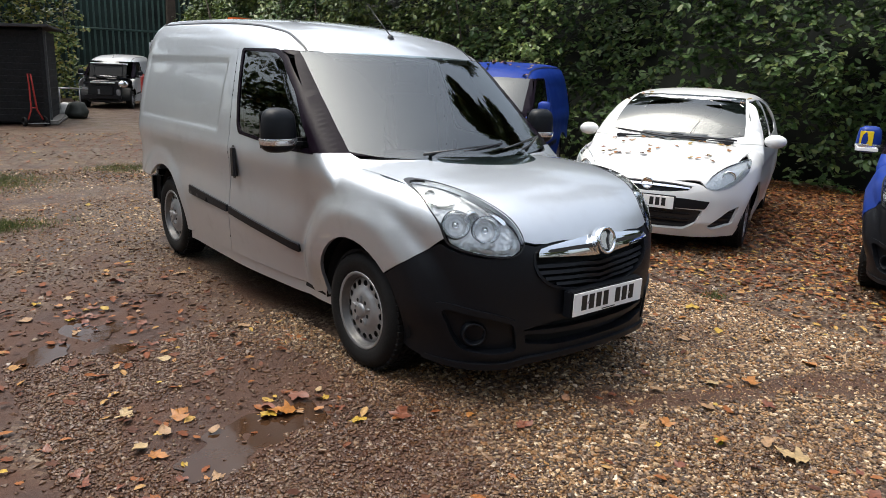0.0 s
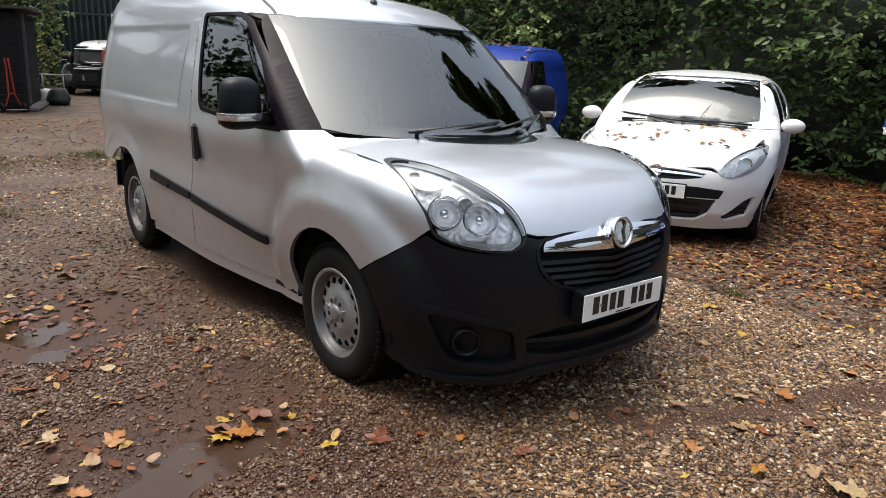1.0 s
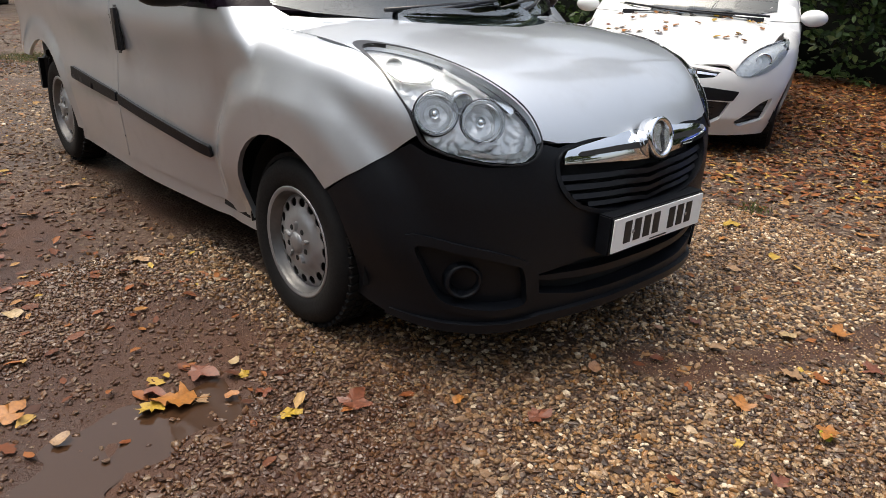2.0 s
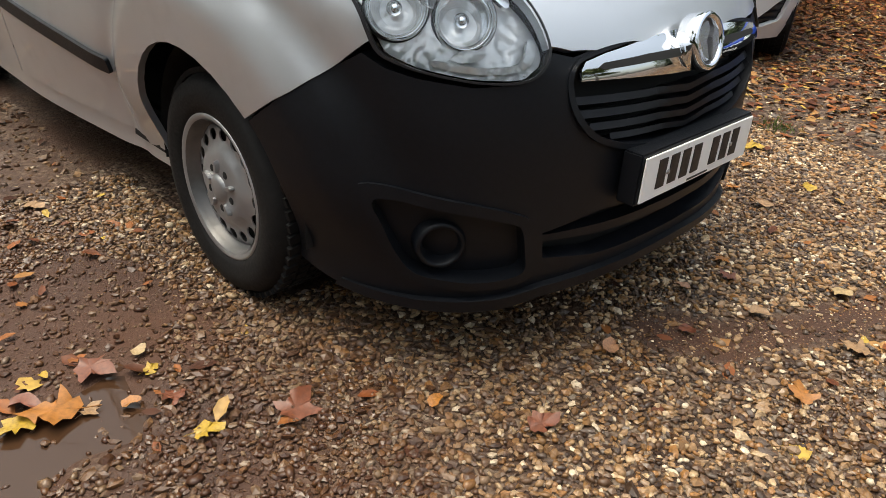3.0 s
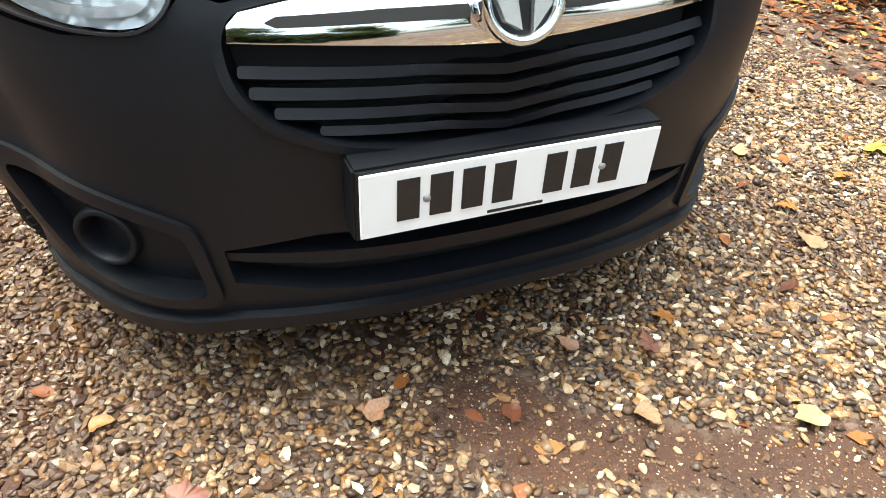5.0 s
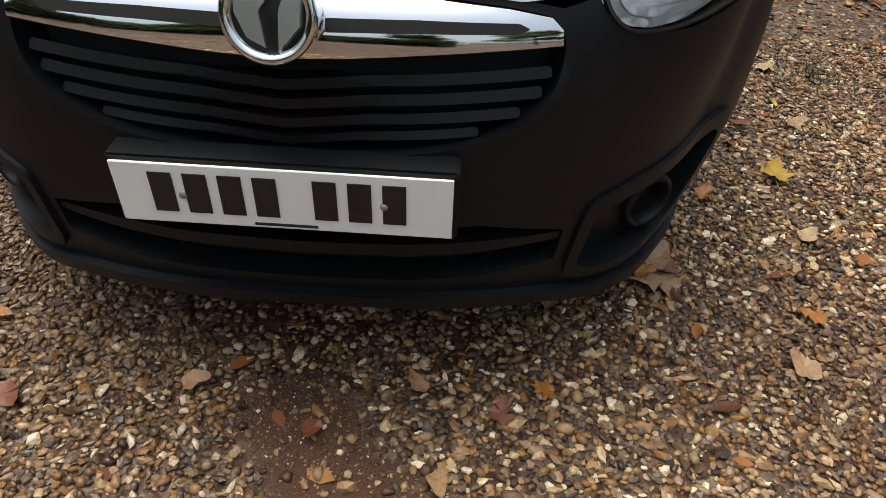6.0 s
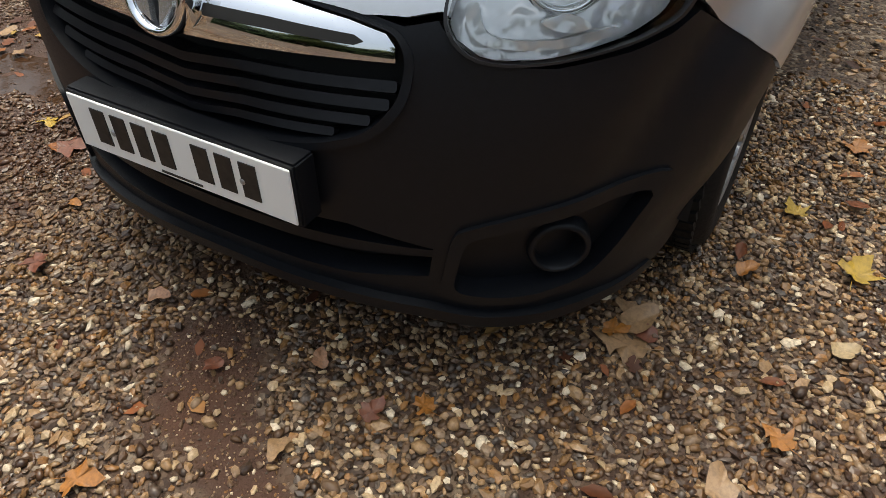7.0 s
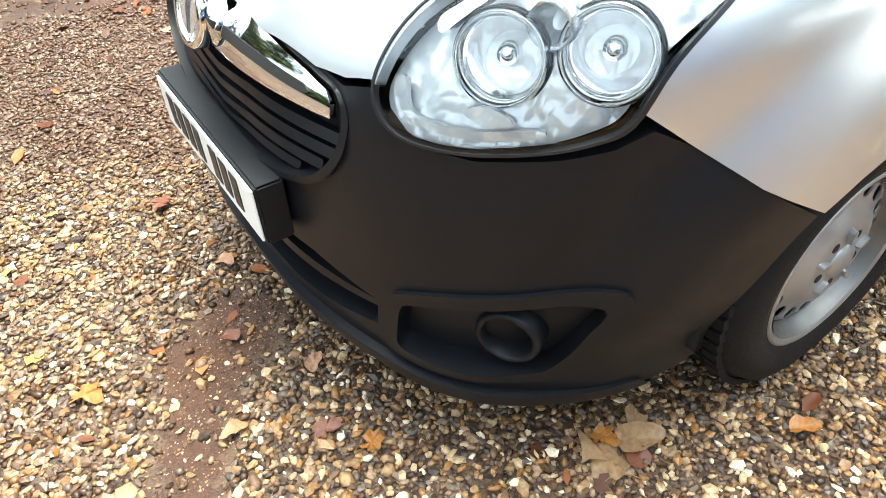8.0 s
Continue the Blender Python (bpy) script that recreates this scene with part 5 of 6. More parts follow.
LEAF_MESHES = {}
for row in (("pale", 0.20, -0.95, 0.17, 110, "maple"), ("lime", 0.00, -0.66, 0.055, 40, "broad"), ("orange", 0.06, -0.63, 0.10, 200, "maple"), ("tan", 0.16, -0.78, 0.09, 0, "broad"),
            ("tan", 0.735, 0.45, 0.11, 60, "broad"), ("tan", 0.80, 0.42, 0.13, 200, "maple"), ("orange", 0.70, 0.43, 0.07, 10, "maple"), ("pale", 1.15, 0.61, 0.075, 20, "broad"), ("yellow", 1.17, 0.86, 0.11, 80, "maple"),
            ("orange", 1.12, 0.31, 0.08, 150, "maple"), ("salmon", -0.26, -0.01, 0.062, 30, "broad"), ("rust", 0.37, -0.04, 0.07, 70, "maple"), ("orange", 0.48, 0.04, 0.065, 170, "maple"), ("rust", 0.02, -0.06, 0.06, 250, "broad"),
            ("orange", -0.74, 0.15, 0.05, 0, "broad"), ("rust", -1.0, 0.32, 0.12, 40, "maple"), ("pale", -1.17, 0.76, 0.05, 10, "broad"), ("orange", -1.33, 0.66, 0.15, 150, "maple"), ("yellow", -1.42, 0.70, 0.10, 210, "maple"),
            ("rust", -1.28, 0.80, 0.11, 310, "maple"), ("pale", -1.97, 0.99, 0.10, 70, "maple"), ("orange", -1.80, 0.86, 0.11, 30, "maple"), ("pale", -1.96, 0.72, 0.09, 200, "broad"), ("tan", -1.88, 0.74, 0.08, 80, "broad"),
            ("tan", -1.72, 0.68, 0.06, 20, "broad"), ("orange", -0.04, -0.42, 0.085, 20, "maple"), ("tan", 0.25, -0.15, 0.07, 300, "broad"), ("salmon", 0.22, 0.02, 0.06, 120, "broad"), ("tan", 0.30, -0.46, 0.10, 100, "maple"),
            ("pale", 0.60, -0.30, 0.09, 170, "broad"), ("orange", 0.72, -0.42, 0.10, 20, "maple"), ("yellow", 0.62, 1.30, 0.10, 120, "maple"), ("yellow", 1.30, 0.10, 0.08, 10, "broad"), ("orange", 1.42, 0.42, 0.08, 200, "maple"),
            ("tan", 1.02, 0.12, 0.09, 90, "broad"), ("orange", 0.92, 0.75, 0.07, 44, "broad"), ("yellow", 1.02, 1.05, 0.08, 130, "maple"), ("tan", 1.30, 1.2, 0.09, 10, "maple"), ("orange", 1.10, 1.45, 0.10, 70, "maple"),
            ("pale", 1.35, 1.62, 0.10, 250, "maple"), ("rust", 0.55, -0.62, 0.10, 50, "maple"), ("rust", -0.62, -0.05, 0.09, 330, "maple"), ("yellow", 1.62, 0.52, 0.10, 300, "maple")):
    fallen_leaf(*row)
r5 = random.Random(5)
for i in range(90):
    x, y = r5.uniform(-3.2, 5.2), r5.uniform(-2.0, 3.4)
    if abs(x) < 0.95 and y > 0.2 or (-0.9 < x < 1.0 and -0.5 < y):
        continue
    fallen_leaf(r5.choice(["yellow", "pale", "orange", "rust", "tan", "tan", "rust", "orange"]), x, y, r5.uniform(0.05, 0.11), r5.uniform(0, 360), r5.choice(["maple", "broad"]), 0.008, (r5.uniform(-0.3, 0.3), r5.uniform(-0.3, 0.3)))

# a wet drift of leaves round the far puddle and beside the near one
for cx, cy, sx, sy, n_l in ((-1.78, 2.30, 0.22, 0.30, 34), (-1.20, 0.60, 0.14, 0.16, 7), (-2.15, 0.55, 0.20, 0.18, 8), (0.76, 0.44, 0.06, 0.05, 3)):
    for _ in range(n_l):
        fallen_leaf(r5.choice(["orange", "rust", "rust", "yellow", "tan", "rust"]), r5.gauss(cx, sx), r5.gauss(cy, sy), r5.uniform(0.035, 0.085), r5.uniform(0, 360), r5.choice(["maple", "broad"]), 0.010, (r5.uniform(-0.15, 0.15), r5.uniform(-0.15, 0.15)))


def along(path, s):
    """Places at parts s (0 to 1) along a path of plan points, and its left-hand normal."""
    P = np.array(path, float)
    d = np.concatenate([[0], np.cumsum(np.linalg.norm(np.diff(P, axis=0), axis=1))])
    q = s * d[-1]
    x, y = np.interp(q, d, P[:, 0]), np.interp(q, d, P[:, 1])
    i = np.clip(np.searchsorted(d, q) - 1, 0, len(P) - 2)
    t = (P[i + 1] - P[i]) / np.linalg.norm(P[i + 1] - P[i], axis=1)[:, None]
    return np.stack([x, y], 1), np.stack([-t[:, 1], t[:, 0]], 1), d[-1]


def hedge(name, path, height, count, size, material, label, bulge=0.5, shape=OVAL, low=0.05, category="hedge", core=True):
    """A wall of leaves over an uneven near-black sheet that paints the shade inside. The leafy side is to the left of
    the path.
    """
    top = thing(name, label, category)
    # sprays of leaves along short drooping twigs, deeper and thinner low down
    per = 8
    k = count // per
    s = rng.random(k)
    xy, nl, length = along(path, s)
    h = low + (height - low) * rng.random(k) ** 0.75
    lump = wave(s * length, h * 1.3, 1.7, 21) * 0.34 + wave(s * length, h * 1.4, 4.5, 22) * 0.20
    depth = bulge * (0.35 * smooth(0.3, 2.4, h) - 0.10 + lump) + rng.normal(0, 0.13, k)
    base = np.column_stack([xy + nl * depth[:, None], h])
    tang = np.column_stack([-nl[:, 1], nl[:, 0], np.zeros(k)])
    out_d = np.column_stack([nl, np.zeros(k)])
    twig = out_d * rng.uniform(0.3, 1.0, (k, 1)) + tang * rng.normal(0, 0.6, (k, 1)) + np.array((0, 0, 1.0)) * rng.normal(-0.1, 0.5, (k, 1))
    twig /= np.linalg.norm(twig, axis=1)[:, None]
    step = np.arange(per) / (per - 1)
    pl = (base[:, None] + twig[:, None] * (step[None, :, None] * size * 2.6) + rng.normal(0, size * 0.28, (k, per, 3))).reshape(-1, 3)
    nr = (out_d * 0.55 + np.array((0, 0, 0.75)))[:, None] + rng.normal(0, 0.33, (k, per, 3)) + rng.normal(0, 0.22, (k, 1, 3))
    pl[:, 2] = np.maximum(pl[:, 2], 0.06)
    turn = (-1.57 + rng.normal(0, 0.35, (k, 1)) + np.where(np.arange(per) % 2, 0.75, -0.75)[None] + rng.normal(0, 0.3, (k, per))).reshape(-1)
    me = leaf_mass("foliage", pl, nr.reshape(-1, 3), rng.uniform(size * 0.6, size * 1.3, k * per), shape, material, turn)
    part("foliage", me, None, top)
    if not core:
        for q in range(12):
            (x, y), (a, b) = (along(path, np.array([(q + 0.5) / 12]))[k][0] for k in (0, 1))
            lean_x, lean_y = rng.normal(0, 0.25, 2)
            part("stem", tube([(x, y, 0.0), (x + 0.5 * lean_x + 0.1 * a, y + 0.5 * lean_y + 0.1 * b, height * 0.45), (x + lean_x + 0.2 * a, y + lean_y + 0.2 * b, height * 0.9)], 0.03, 6, 0.008), BARK, top)
        return top
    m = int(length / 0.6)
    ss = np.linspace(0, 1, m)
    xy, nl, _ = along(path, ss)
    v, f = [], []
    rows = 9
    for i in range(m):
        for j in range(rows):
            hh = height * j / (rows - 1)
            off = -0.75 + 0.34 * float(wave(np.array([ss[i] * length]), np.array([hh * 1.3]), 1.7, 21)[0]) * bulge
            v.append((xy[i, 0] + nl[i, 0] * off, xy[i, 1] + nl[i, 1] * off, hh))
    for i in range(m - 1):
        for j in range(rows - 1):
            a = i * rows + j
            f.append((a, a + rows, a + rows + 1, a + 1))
    # the sheet's near-black colour stands for the hedge's inner shade
    part("core_shade_sheet", mesh_of(v, f), INNER, top)
    return top


def tree(x, y, height, spread, label, leaves=2600, leaf=0.16, lean=0.0, base=0.0, bare=0.32, seed=1, material=None):
    """A tapered trunk with limbs and a crown of clumps of leaves."""
    r = random.Random(seed)
    top = thing("tree", label, "tree")
    pts = [Vector((x + lean * k / 6 + r.uniform(-0.1, 0.1) * (k > 0), y + r.uniform(-0.1, 0.1) * (k > 0), base + height * 0.92 * k / 6)) for k in range(7)]
    w = 0.018 * height
    part("trunk", tube(pts, w, 10, w * 0.2), BARK, top)
    ends = []
    for k in range(16):
        q = r.uniform(bare, 0.95)
        i = min(5, int(q * 6))
        a = pts[i].lerp(pts[i + 1], q * 6 - i)
        ang = r.uniform(0, 6.283)
        ln = spread * r.uniform(0.5, 1.0) * (1.15 - 0.6 * q)
        b = a + Vector((math.cos(ang) * ln, math.sin(ang) * ln, ln * r.uniform(0.15, 0.7)))
        mid_p = a.lerp(b, 0.5) + Vector((0, 0, r.uniform(-0.1, 0.25)))
        part("limb", tube([a, mid_p, b], w * 0.3, 6, w * 0.06), BARK, top)
        ends += [b, mid_p.lerp(b, 0.5), mid_p]
    ends.append(pts[-1])
    E = np.array([tuple(e) for e in ends])
    c = E[rng.integers(0, len(E), leaves)]
    cl = rng.normal(0, 1, (leaves, 3))
    cl = cl / np.linalg.norm(cl, axis=1)[:, None] * (rng.random(leaves) ** 0.5)[:, None] * spread * 0.36
    me = leaf_mass("crown", c + cl * (1, 1, 0.7), rng.normal(0, 0.7, (leaves, 3)) + (0, 0, 0.8), rng.uniform(leaf * 0.7, leaf * 1.4, leaves), KITE, material or TREE_LEAF)
    part("crown", me, None, top)
    return top


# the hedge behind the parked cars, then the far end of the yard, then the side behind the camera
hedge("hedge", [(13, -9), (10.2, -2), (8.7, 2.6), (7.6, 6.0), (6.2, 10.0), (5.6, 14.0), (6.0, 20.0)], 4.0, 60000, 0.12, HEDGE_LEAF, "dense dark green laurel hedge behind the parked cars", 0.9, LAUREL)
hedge("ivy_bank", [(3.7, 25.3), (2.6, 26.0), (0.5, 26.6), (-3, 26.6), (-8, 25.0)], 4.4, 22000, 0.115, IVY_LEAF, "yellowing ivy and brush against the green fence", 0.8, BROAD, category="ivy", core=False)

SHRUB_LEAF = leaf_material("shrub_leaf", [(0.0, (0.065, 0.110, 0.024)), (0.5, (0.130, 0.190, 0.045)), (0.85, (0.20, 0.25, 0.065)), (1.0, (0.30, 0.31, 0.10))], 0.42)
hedge("shrub_row", [(7.2, 6.9), (5.9, 10.0), (5.2, 14.0), (5.5, 19.0)], 3.7, 26000, 0.105, SHRUB_LEAF, "lighter yellow-green shrubs growing along the hedge", 0.6, LAUREL, core=False, category="shrub")

# tall trees over the hedge, round the far end, and behind the camera
for i, (x, y, h, sp, ln) in enumerate(((9.7, 3.7, 11.5, 1.6, -0.2), (9.9, 8.2, 12.5, 2.3, -0.5), (13.5, -3.5, 7.5, 2.4, -0.3), (8.0, 19.0, 12.0, 3.2, 0.3), (6.3, 24.5, 12.0, 3.4, 0.0), (-0.6, 28.0, 12.0, 3.2, 0.0), (11.8, 13.0, 12.0, 3.0, 0.0), (-1.5, 28.0, 14.0, 4.0, 0.0),
                                       (-7.0, 24.0, 12.0, 3.6, 0.0), (-10.5, 16.0, 12.0, 3.8, 0.4), (-12.5, 8.0, 12.0, 3.8, 0.3), (-13.0, 0.0, 10.0, 3.2, 0.2), (-11.5, -8.0, 8.0, 3.0, 0.3), (-6.0, -14.5, 7.0, 3.0, 0.0), (1.0, -15.5, 6.5, 2.8, 0.0), (8.0, -14.0, 7.5, 3.0, 0.0))):
    tree(x, y, h, sp, "tall autumn tree with green and yellowing leaves", leaves=9000, leaf=0.25, lean=ln, seed=30 + i, bare=0.55 if x > 4 and y > 3 else 0.12 if x < -4 and y > 5 else 0.3)
hedge("far_bushes", [(4.0, -17.0), (-6.0, -16.0), (-13.0, -9.5), (-16.0, 1.0), (-15.5, 11.0), (-11.0, 21.0)][::-1], 3.6, 9000, 0.24, HEDGE_LEAF, "dark bushes along the open side of the yard", 1.0, BROAD)


def grass_patch(x, y, rx, ry, count):
    """Short rough grass and moss in the gravel."""
    q = rng.normal(0, 0.5, (count, 2)) * (rx, ry) + (x, y)
    nr = np.column_stack([rng.normal(0, 1, count), rng.normal(0, 1, count), rng.normal(0, 0.35, count)])
    blade = ([(0, 0.05, 0), (0.6, 0.035, 0.04), (1.0, 0.0, 0.14), (0.6, -0.035, 0.04), (0, -0.05, 0)], [(0, 4, 3, 1), (1, 3, 2)])
    b = np.cross(nr / np.linalg.norm(nr, axis=1)[:, None], (0, 0, 1.0))
    me = leaf_mass("grass", np.column_stack([q, relief(*q.T)]), nr, rng.uniform(0.02, 0.05, count), blade, GRASS, rng.normal(1.57, 0.35, count))
    tagged(part("grass", me, None), "thin patch of green grass and moss on gravel", "grass", kind="stuff")


GRASS = leaf_material("grass_blade", [(0.0, (0.035, 0.06, 0.012)), (0.5, (0.075, 0.11, 0.02)), (1.0, (0.16, 0.17, 0.05))], 0.55)
for row in ((-1.75, 8.0, 0.75, 0.7, 9000), (-2.0, 5.25, 0.55, 0.32, 5000), (0.2, 8.6, 0.5, 0.5, 2200), (2.05, 0.55, 0.12, 0.10, 160), (3.1, -0.55, 0.18, 0.14, 260), (1.5, 1.55, 0.10, 0.10, 120)):
    grass_patch(*row)

# ---- the other vehicles ----
build_van("blue_van", BLUE, "blue panel van with leaves on its roof beside the hedge", heading(2.72, 4.61, 211) @ Matrix.Diagonal((0.93, 0.93, 0.93, 1)), 2.0, group="parked vehicles", mirror_mat=BLUE, screen_mat=CAR_SCREEN)
blue_b = build_van("blue_van", BLUE, "blue panel van with black lower bumper on leaf litter", heading(2.79, -0.90, 194.5) @ Matrix.Diagonal((0.95, 0.95, 0.95, 1)), 2.0, group="parked vehicles", mirror_mat=BLUE, screen_mat=CAR_SCREEN)
for nm, size, at_m, mm in (("mirror_patch", (0.105, 0.006, 0.125), (-1.015, 1.386, 1.195), YELLOW), ("mirror_strip", (0.18, 0.02, 0.03), (-1.0, 1.388, 1.098), PLATE)):
    part(nm, box(size, at_m, 0.002, 1), mm, blue_b, {"mirror_patch": "yellow patch on the mirror back", "mirror_strip": "pale strip under the mirror"}[nm])


def hatch_skin(x, y, z):
    """Signed field of the small hatchback's outer skin; it faces -y."""
    ax = np.abs(x)
    w = 0.868 - 0.05 * smooth(0.55, 0.18, z) - 0.23 * np.clip((z - 0.86) / 0.60, 0, 1.3) ** 1.4
    r = np.hypot(y - 0.80, z - 0.31)
    r2 = np.hypot(y - 3.31, z - 0.31)
    w = w + 0.02 * np.exp(-((r - 0.36) / 0.10) ** 2) + 0.02 * np.exp(-((r2 - 0.36) / 0.12) ** 2) + 0.012 * np.exp(-((z - 0.80) / 0.06) ** 2)
    yf = 0.03 + 0.8 * np.clip(z - 0.48, 0, 1) ** 2 + 0.6 * np.clip(0.30 - z, 0, 1)
    u = np.clip(1 - (y - np.minimum(yf, 0.4)) / 0.85, 0, 1.6)
    plan = (((ax / w) ** 2.5 + u ** 2.5) ** 0.4 - 1) * 0.82
    tail = np.clip((y - 3.2) / (0.80 - 0.35 * np.clip(z - 0.9, 0, 1)), 0, 2)
    plan = np.maximum(plan, (((ax / w) ** 4 + tail ** 4) ** 0.25 - 1) * 0.82)
    zb = 0.66 + 0.36 * (1 - np.exp(-(y - 0.02) / 0.42)) - 0.06 * (ax / 0.7) ** 2.2
    bonnet = (z - zb) * 0.9
    screen = ((z - 0.98) * 0.83 - (y - 0.88 - 0.32 * x * x) * 0.50) / 0.969
    zr = 1.49 - 0.16 * np.exp(-(y - 1.55) / 0.35) - 0.055 * np.clip(y - 2.3, 0, 3) ** 1.6 - 0.05 * (ax / 0.6) ** 2.2
    return np.minimum(smax(plan, bonnet, 0.13), smax(plan, smax(screen, z - zr, 0.08), 0.05 + 0.08 * smooth(1.6, 2.1, y)))


BODY_FRONT = ((0.0, 0.03), (0.3, 0.06), (0.5, 0.13), (0.65, 0.24), (0.75, 0.37), (0.82, 0.52))


def hatch_nose(points):
    return [(math.atan2(p[0], 1.0 - float(np.interp(abs(p[0]), [q[0] for q in BODY_FRONT], [q[1] for q in BODY_FRONT]))), p[1]) for p in points]


def build_hatch(at):
    car = thing("hatchback_car", "small white hatchback with fallen leaves on its bonnet", "car", "parked vehicles")
    sk = hatch_skin
    st = 0.045
    lamp_line = [(0.790, 0.855), (0.70, 0.835), (0.60, 0.785), (0.52, 0.705), (0.490, 0.635), (0.56, 0.602), (0.66, 0.620), (0.75, 0.680), (0.800, 0.765)]
    e = on_skin(sk, lamp_line, "front")
    half = [(0, 0.075), (0.25, 0.10), (0.44, 0.15)] + [(q[0] - 0.001, q[1] + 0.001) for q in (e[4], e[3], e[2], e[1])] + [(0.745, 0.80), (0.76, 1.05), (0.6, 0.98), (0.3, 0.90), (0, 0.87)]
    part("bonnet", panel(sk, both(half), "top", st, depth=0.02), WHITE, car)
    A, B = dict(cy=0.80, cz=0.31, r=0.335), dict(cy=3.31, cz=0.31, r=0.335)
    top_line = [(0, 0.675), (0.26, 0.668), (0.43, 0.656), (0.485, 0.640), (0.515, 0.612), (0.60, 0.612), (0.72, 0.69), (0.79, 0.78)]
    ends = [(math.atan2(0.83, 1.0 - y), z) for y, z in [(0.60, 0.79)] + arc(a0=125, a1=190, n=6, **A)]
    low = [(0.78, 0.17), (0.5, 0.16), (0, 0.16)]
    grille = both([(0, 0.655), (0.25, 0.648), (0.40, 0.630), (0.36, 0.592), (0.2, 0.570), (0, 0.562)])
    lower = rounded(both([(0, 0.425), (0.30, 0.425), (0.50, 0.420), (0.44, 0.29), (0.36, 0.235), (0, 0.225)]), 0.02)
    fogs = [rounded([(s * 0.545, 0.270), (s * 0.60, 0.235), (s * 0.735, 0.290), (s * 0.765, 0.455), (s * 0.70, 0.42)], 0.02) for s in (1, -1)]
    bumper = part("front_bumper", panel(sk, both(hatch_nose(top_line) + ends + hatch_nose(low)), "turn", 0.035, depth=0.03, holes=[hatch_nose(h) for h in (grille, lower, *fogs)], axis=1.0), WHITE, car)
    for h, nm in ((grille, "grille"), (lower, "lower_grille"), (fogs[0], "fog_recess"), (fogs[1], "fog_recess")):
        g = part(nm, panel(sk, hatch_nose(h), "turn", 0.04, lift=-0.035, depth=0, axis=1.0), TRIM, car)
        zs = np.array([q[1] for q in h])
        for k in range(1, 4):
            zz = zs.min() + (zs.max() - zs.min()) * k / 4
            xs = np.array([q[0] for q in h])
            a, b = xs.min() * 0.9 + xs.max() * 0.1, xs.max() * 0.9 + xs.min() * 0.1
            part("slat", panel(sk, hatch_nose([(a + (b - a) * i / 6, zz - 0.006) for i in range(7)] + [(b + (a - b) * i / 6, zz + 0.006) for i in range(7)]), "turn", 0.05, lift=-0.02, depth=0.012, axis=1.0), BUMPER, g)
    bar = both([(0, 0.632), (0.25, 0.626), (0.38, 0.616), (0.37, 0.604), (0.25, 0.608), (0, 0.612)])
    part("chrome_bar", panel(sk, hatch_nose(bar), "turn", 0.03, lift=0.004, depth=0.03, axis=1.0), CHROME, car)
    part("badge", moved(spun([(-0.010, 0.052), (-0.020, 0.054), (-0.024, 0.046), (-0.012, 0.040), (-0.012, 0.0)], 32, 'y'), Matrix.Translation((0, 0.075, 0.628))), CHROME, car, "round chrome badge")
    band = rounded(both([(0, 0.52), (0.34, 0.52), (0.54, 0.50), (0.51, 0.43), (0.30, 0.432), (0, 0.432)]), 0.01)
    part("bumper_band", panel(sk, hatch_nose(band), "turn", 0.04, lift=0.004, depth=0.006, axis=1.0), BUMPER, car)
    number_plate(car, (0, 0.005, 0.475), 0)
    side_line = [(0.52, 0.60), (0.60, 0.83), (0.85, 0.905), (1.08, 0.955), (1.9, 0.96), (3.3, 1.00), (3.75, 0.98), (3.9, 0.80), (3.9, 0.35)] + arc(a0=-5, a1=185, **B) + [(2.9, 0.20), (1.2, 0.20)] + arc(a0=-5, a1=125, **A)
    window = rounded([(1.28, 0.985), (2.15, 0.985), (2.20, 1.05), (2.16, 1.38), (1.78, 1.36), (1.5, 1.20)], 0.03)
    window_b = rounded([(2.28, 0.99), (3.0, 1.03), (3.12, 1.12), (2.75, 1.32), (2.25, 1.38)], 0.03)
    upper = [(1.10, 0.96), (1.9, 0.965), (3.3, 1.005), (3.74, 0.99), (3.5, 1.16), (3.1, 1.30), (2.6, 1.385), (2.1, 1.40), (1.74, 1.385), (1.45, 1.20)]
    for s in (1, -1):
        mir = s < 0
        part("body_side", panel(sk, side_line, "side", st, mirror=mir, depth=0.02), WHITE, car)
        part("window_frame", panel(sk, upper, "side", st, mirror=mir, holes=[window, window_b], depth=0.012), WHITE, car)
        for wnd in (window, window_b):
            part("window", panel(sk, wnd, "side", 0.08, mirror=mir, lift=-0.004, depth=0), SIDE_GLASS, car, "dark side window")
        around = flowing([(0.65 + (x - 0.65) * 1.10, 0.725 + (z - 0.725) * 1.12) for x, z in lamp_line], 4)
        part("lamp_surround", panel(sk, around, "front", 0.04, lift=-0.026, depth=0, mirror=mir), WHITE, car)
        lamp = part("headlamp", panel(sk, flowing(lamp_line, 4), "front", 0.04, lift=0.003, depth=0.01, mirror=mir), LENS, car, "clear swept-back headlamp")
        part("lamp_bowl", panel(sk, flowing(lamp_line, 4), "front", 0.03, lift=-0.022, depth=-0.022, mirror=mir), BOWL, lamp)
        m = Matrix.Translation((s * 0.655, 0.335, 0.705)) @ Matrix.Rotation(radians(s * 30), 4, 'Z')
        part("reflector", moved(spun([(0.05, 0.01), (0.02, 0.045), (-0.02, 0.06), (-0.01, 0.066)], 28, 'y'), m), CUP, lamp)
        wheel(car, (s * 0.72, 0.80, 0.30), s)
        wheel(car, (s * 0.72, 3.31, 0.30), s)
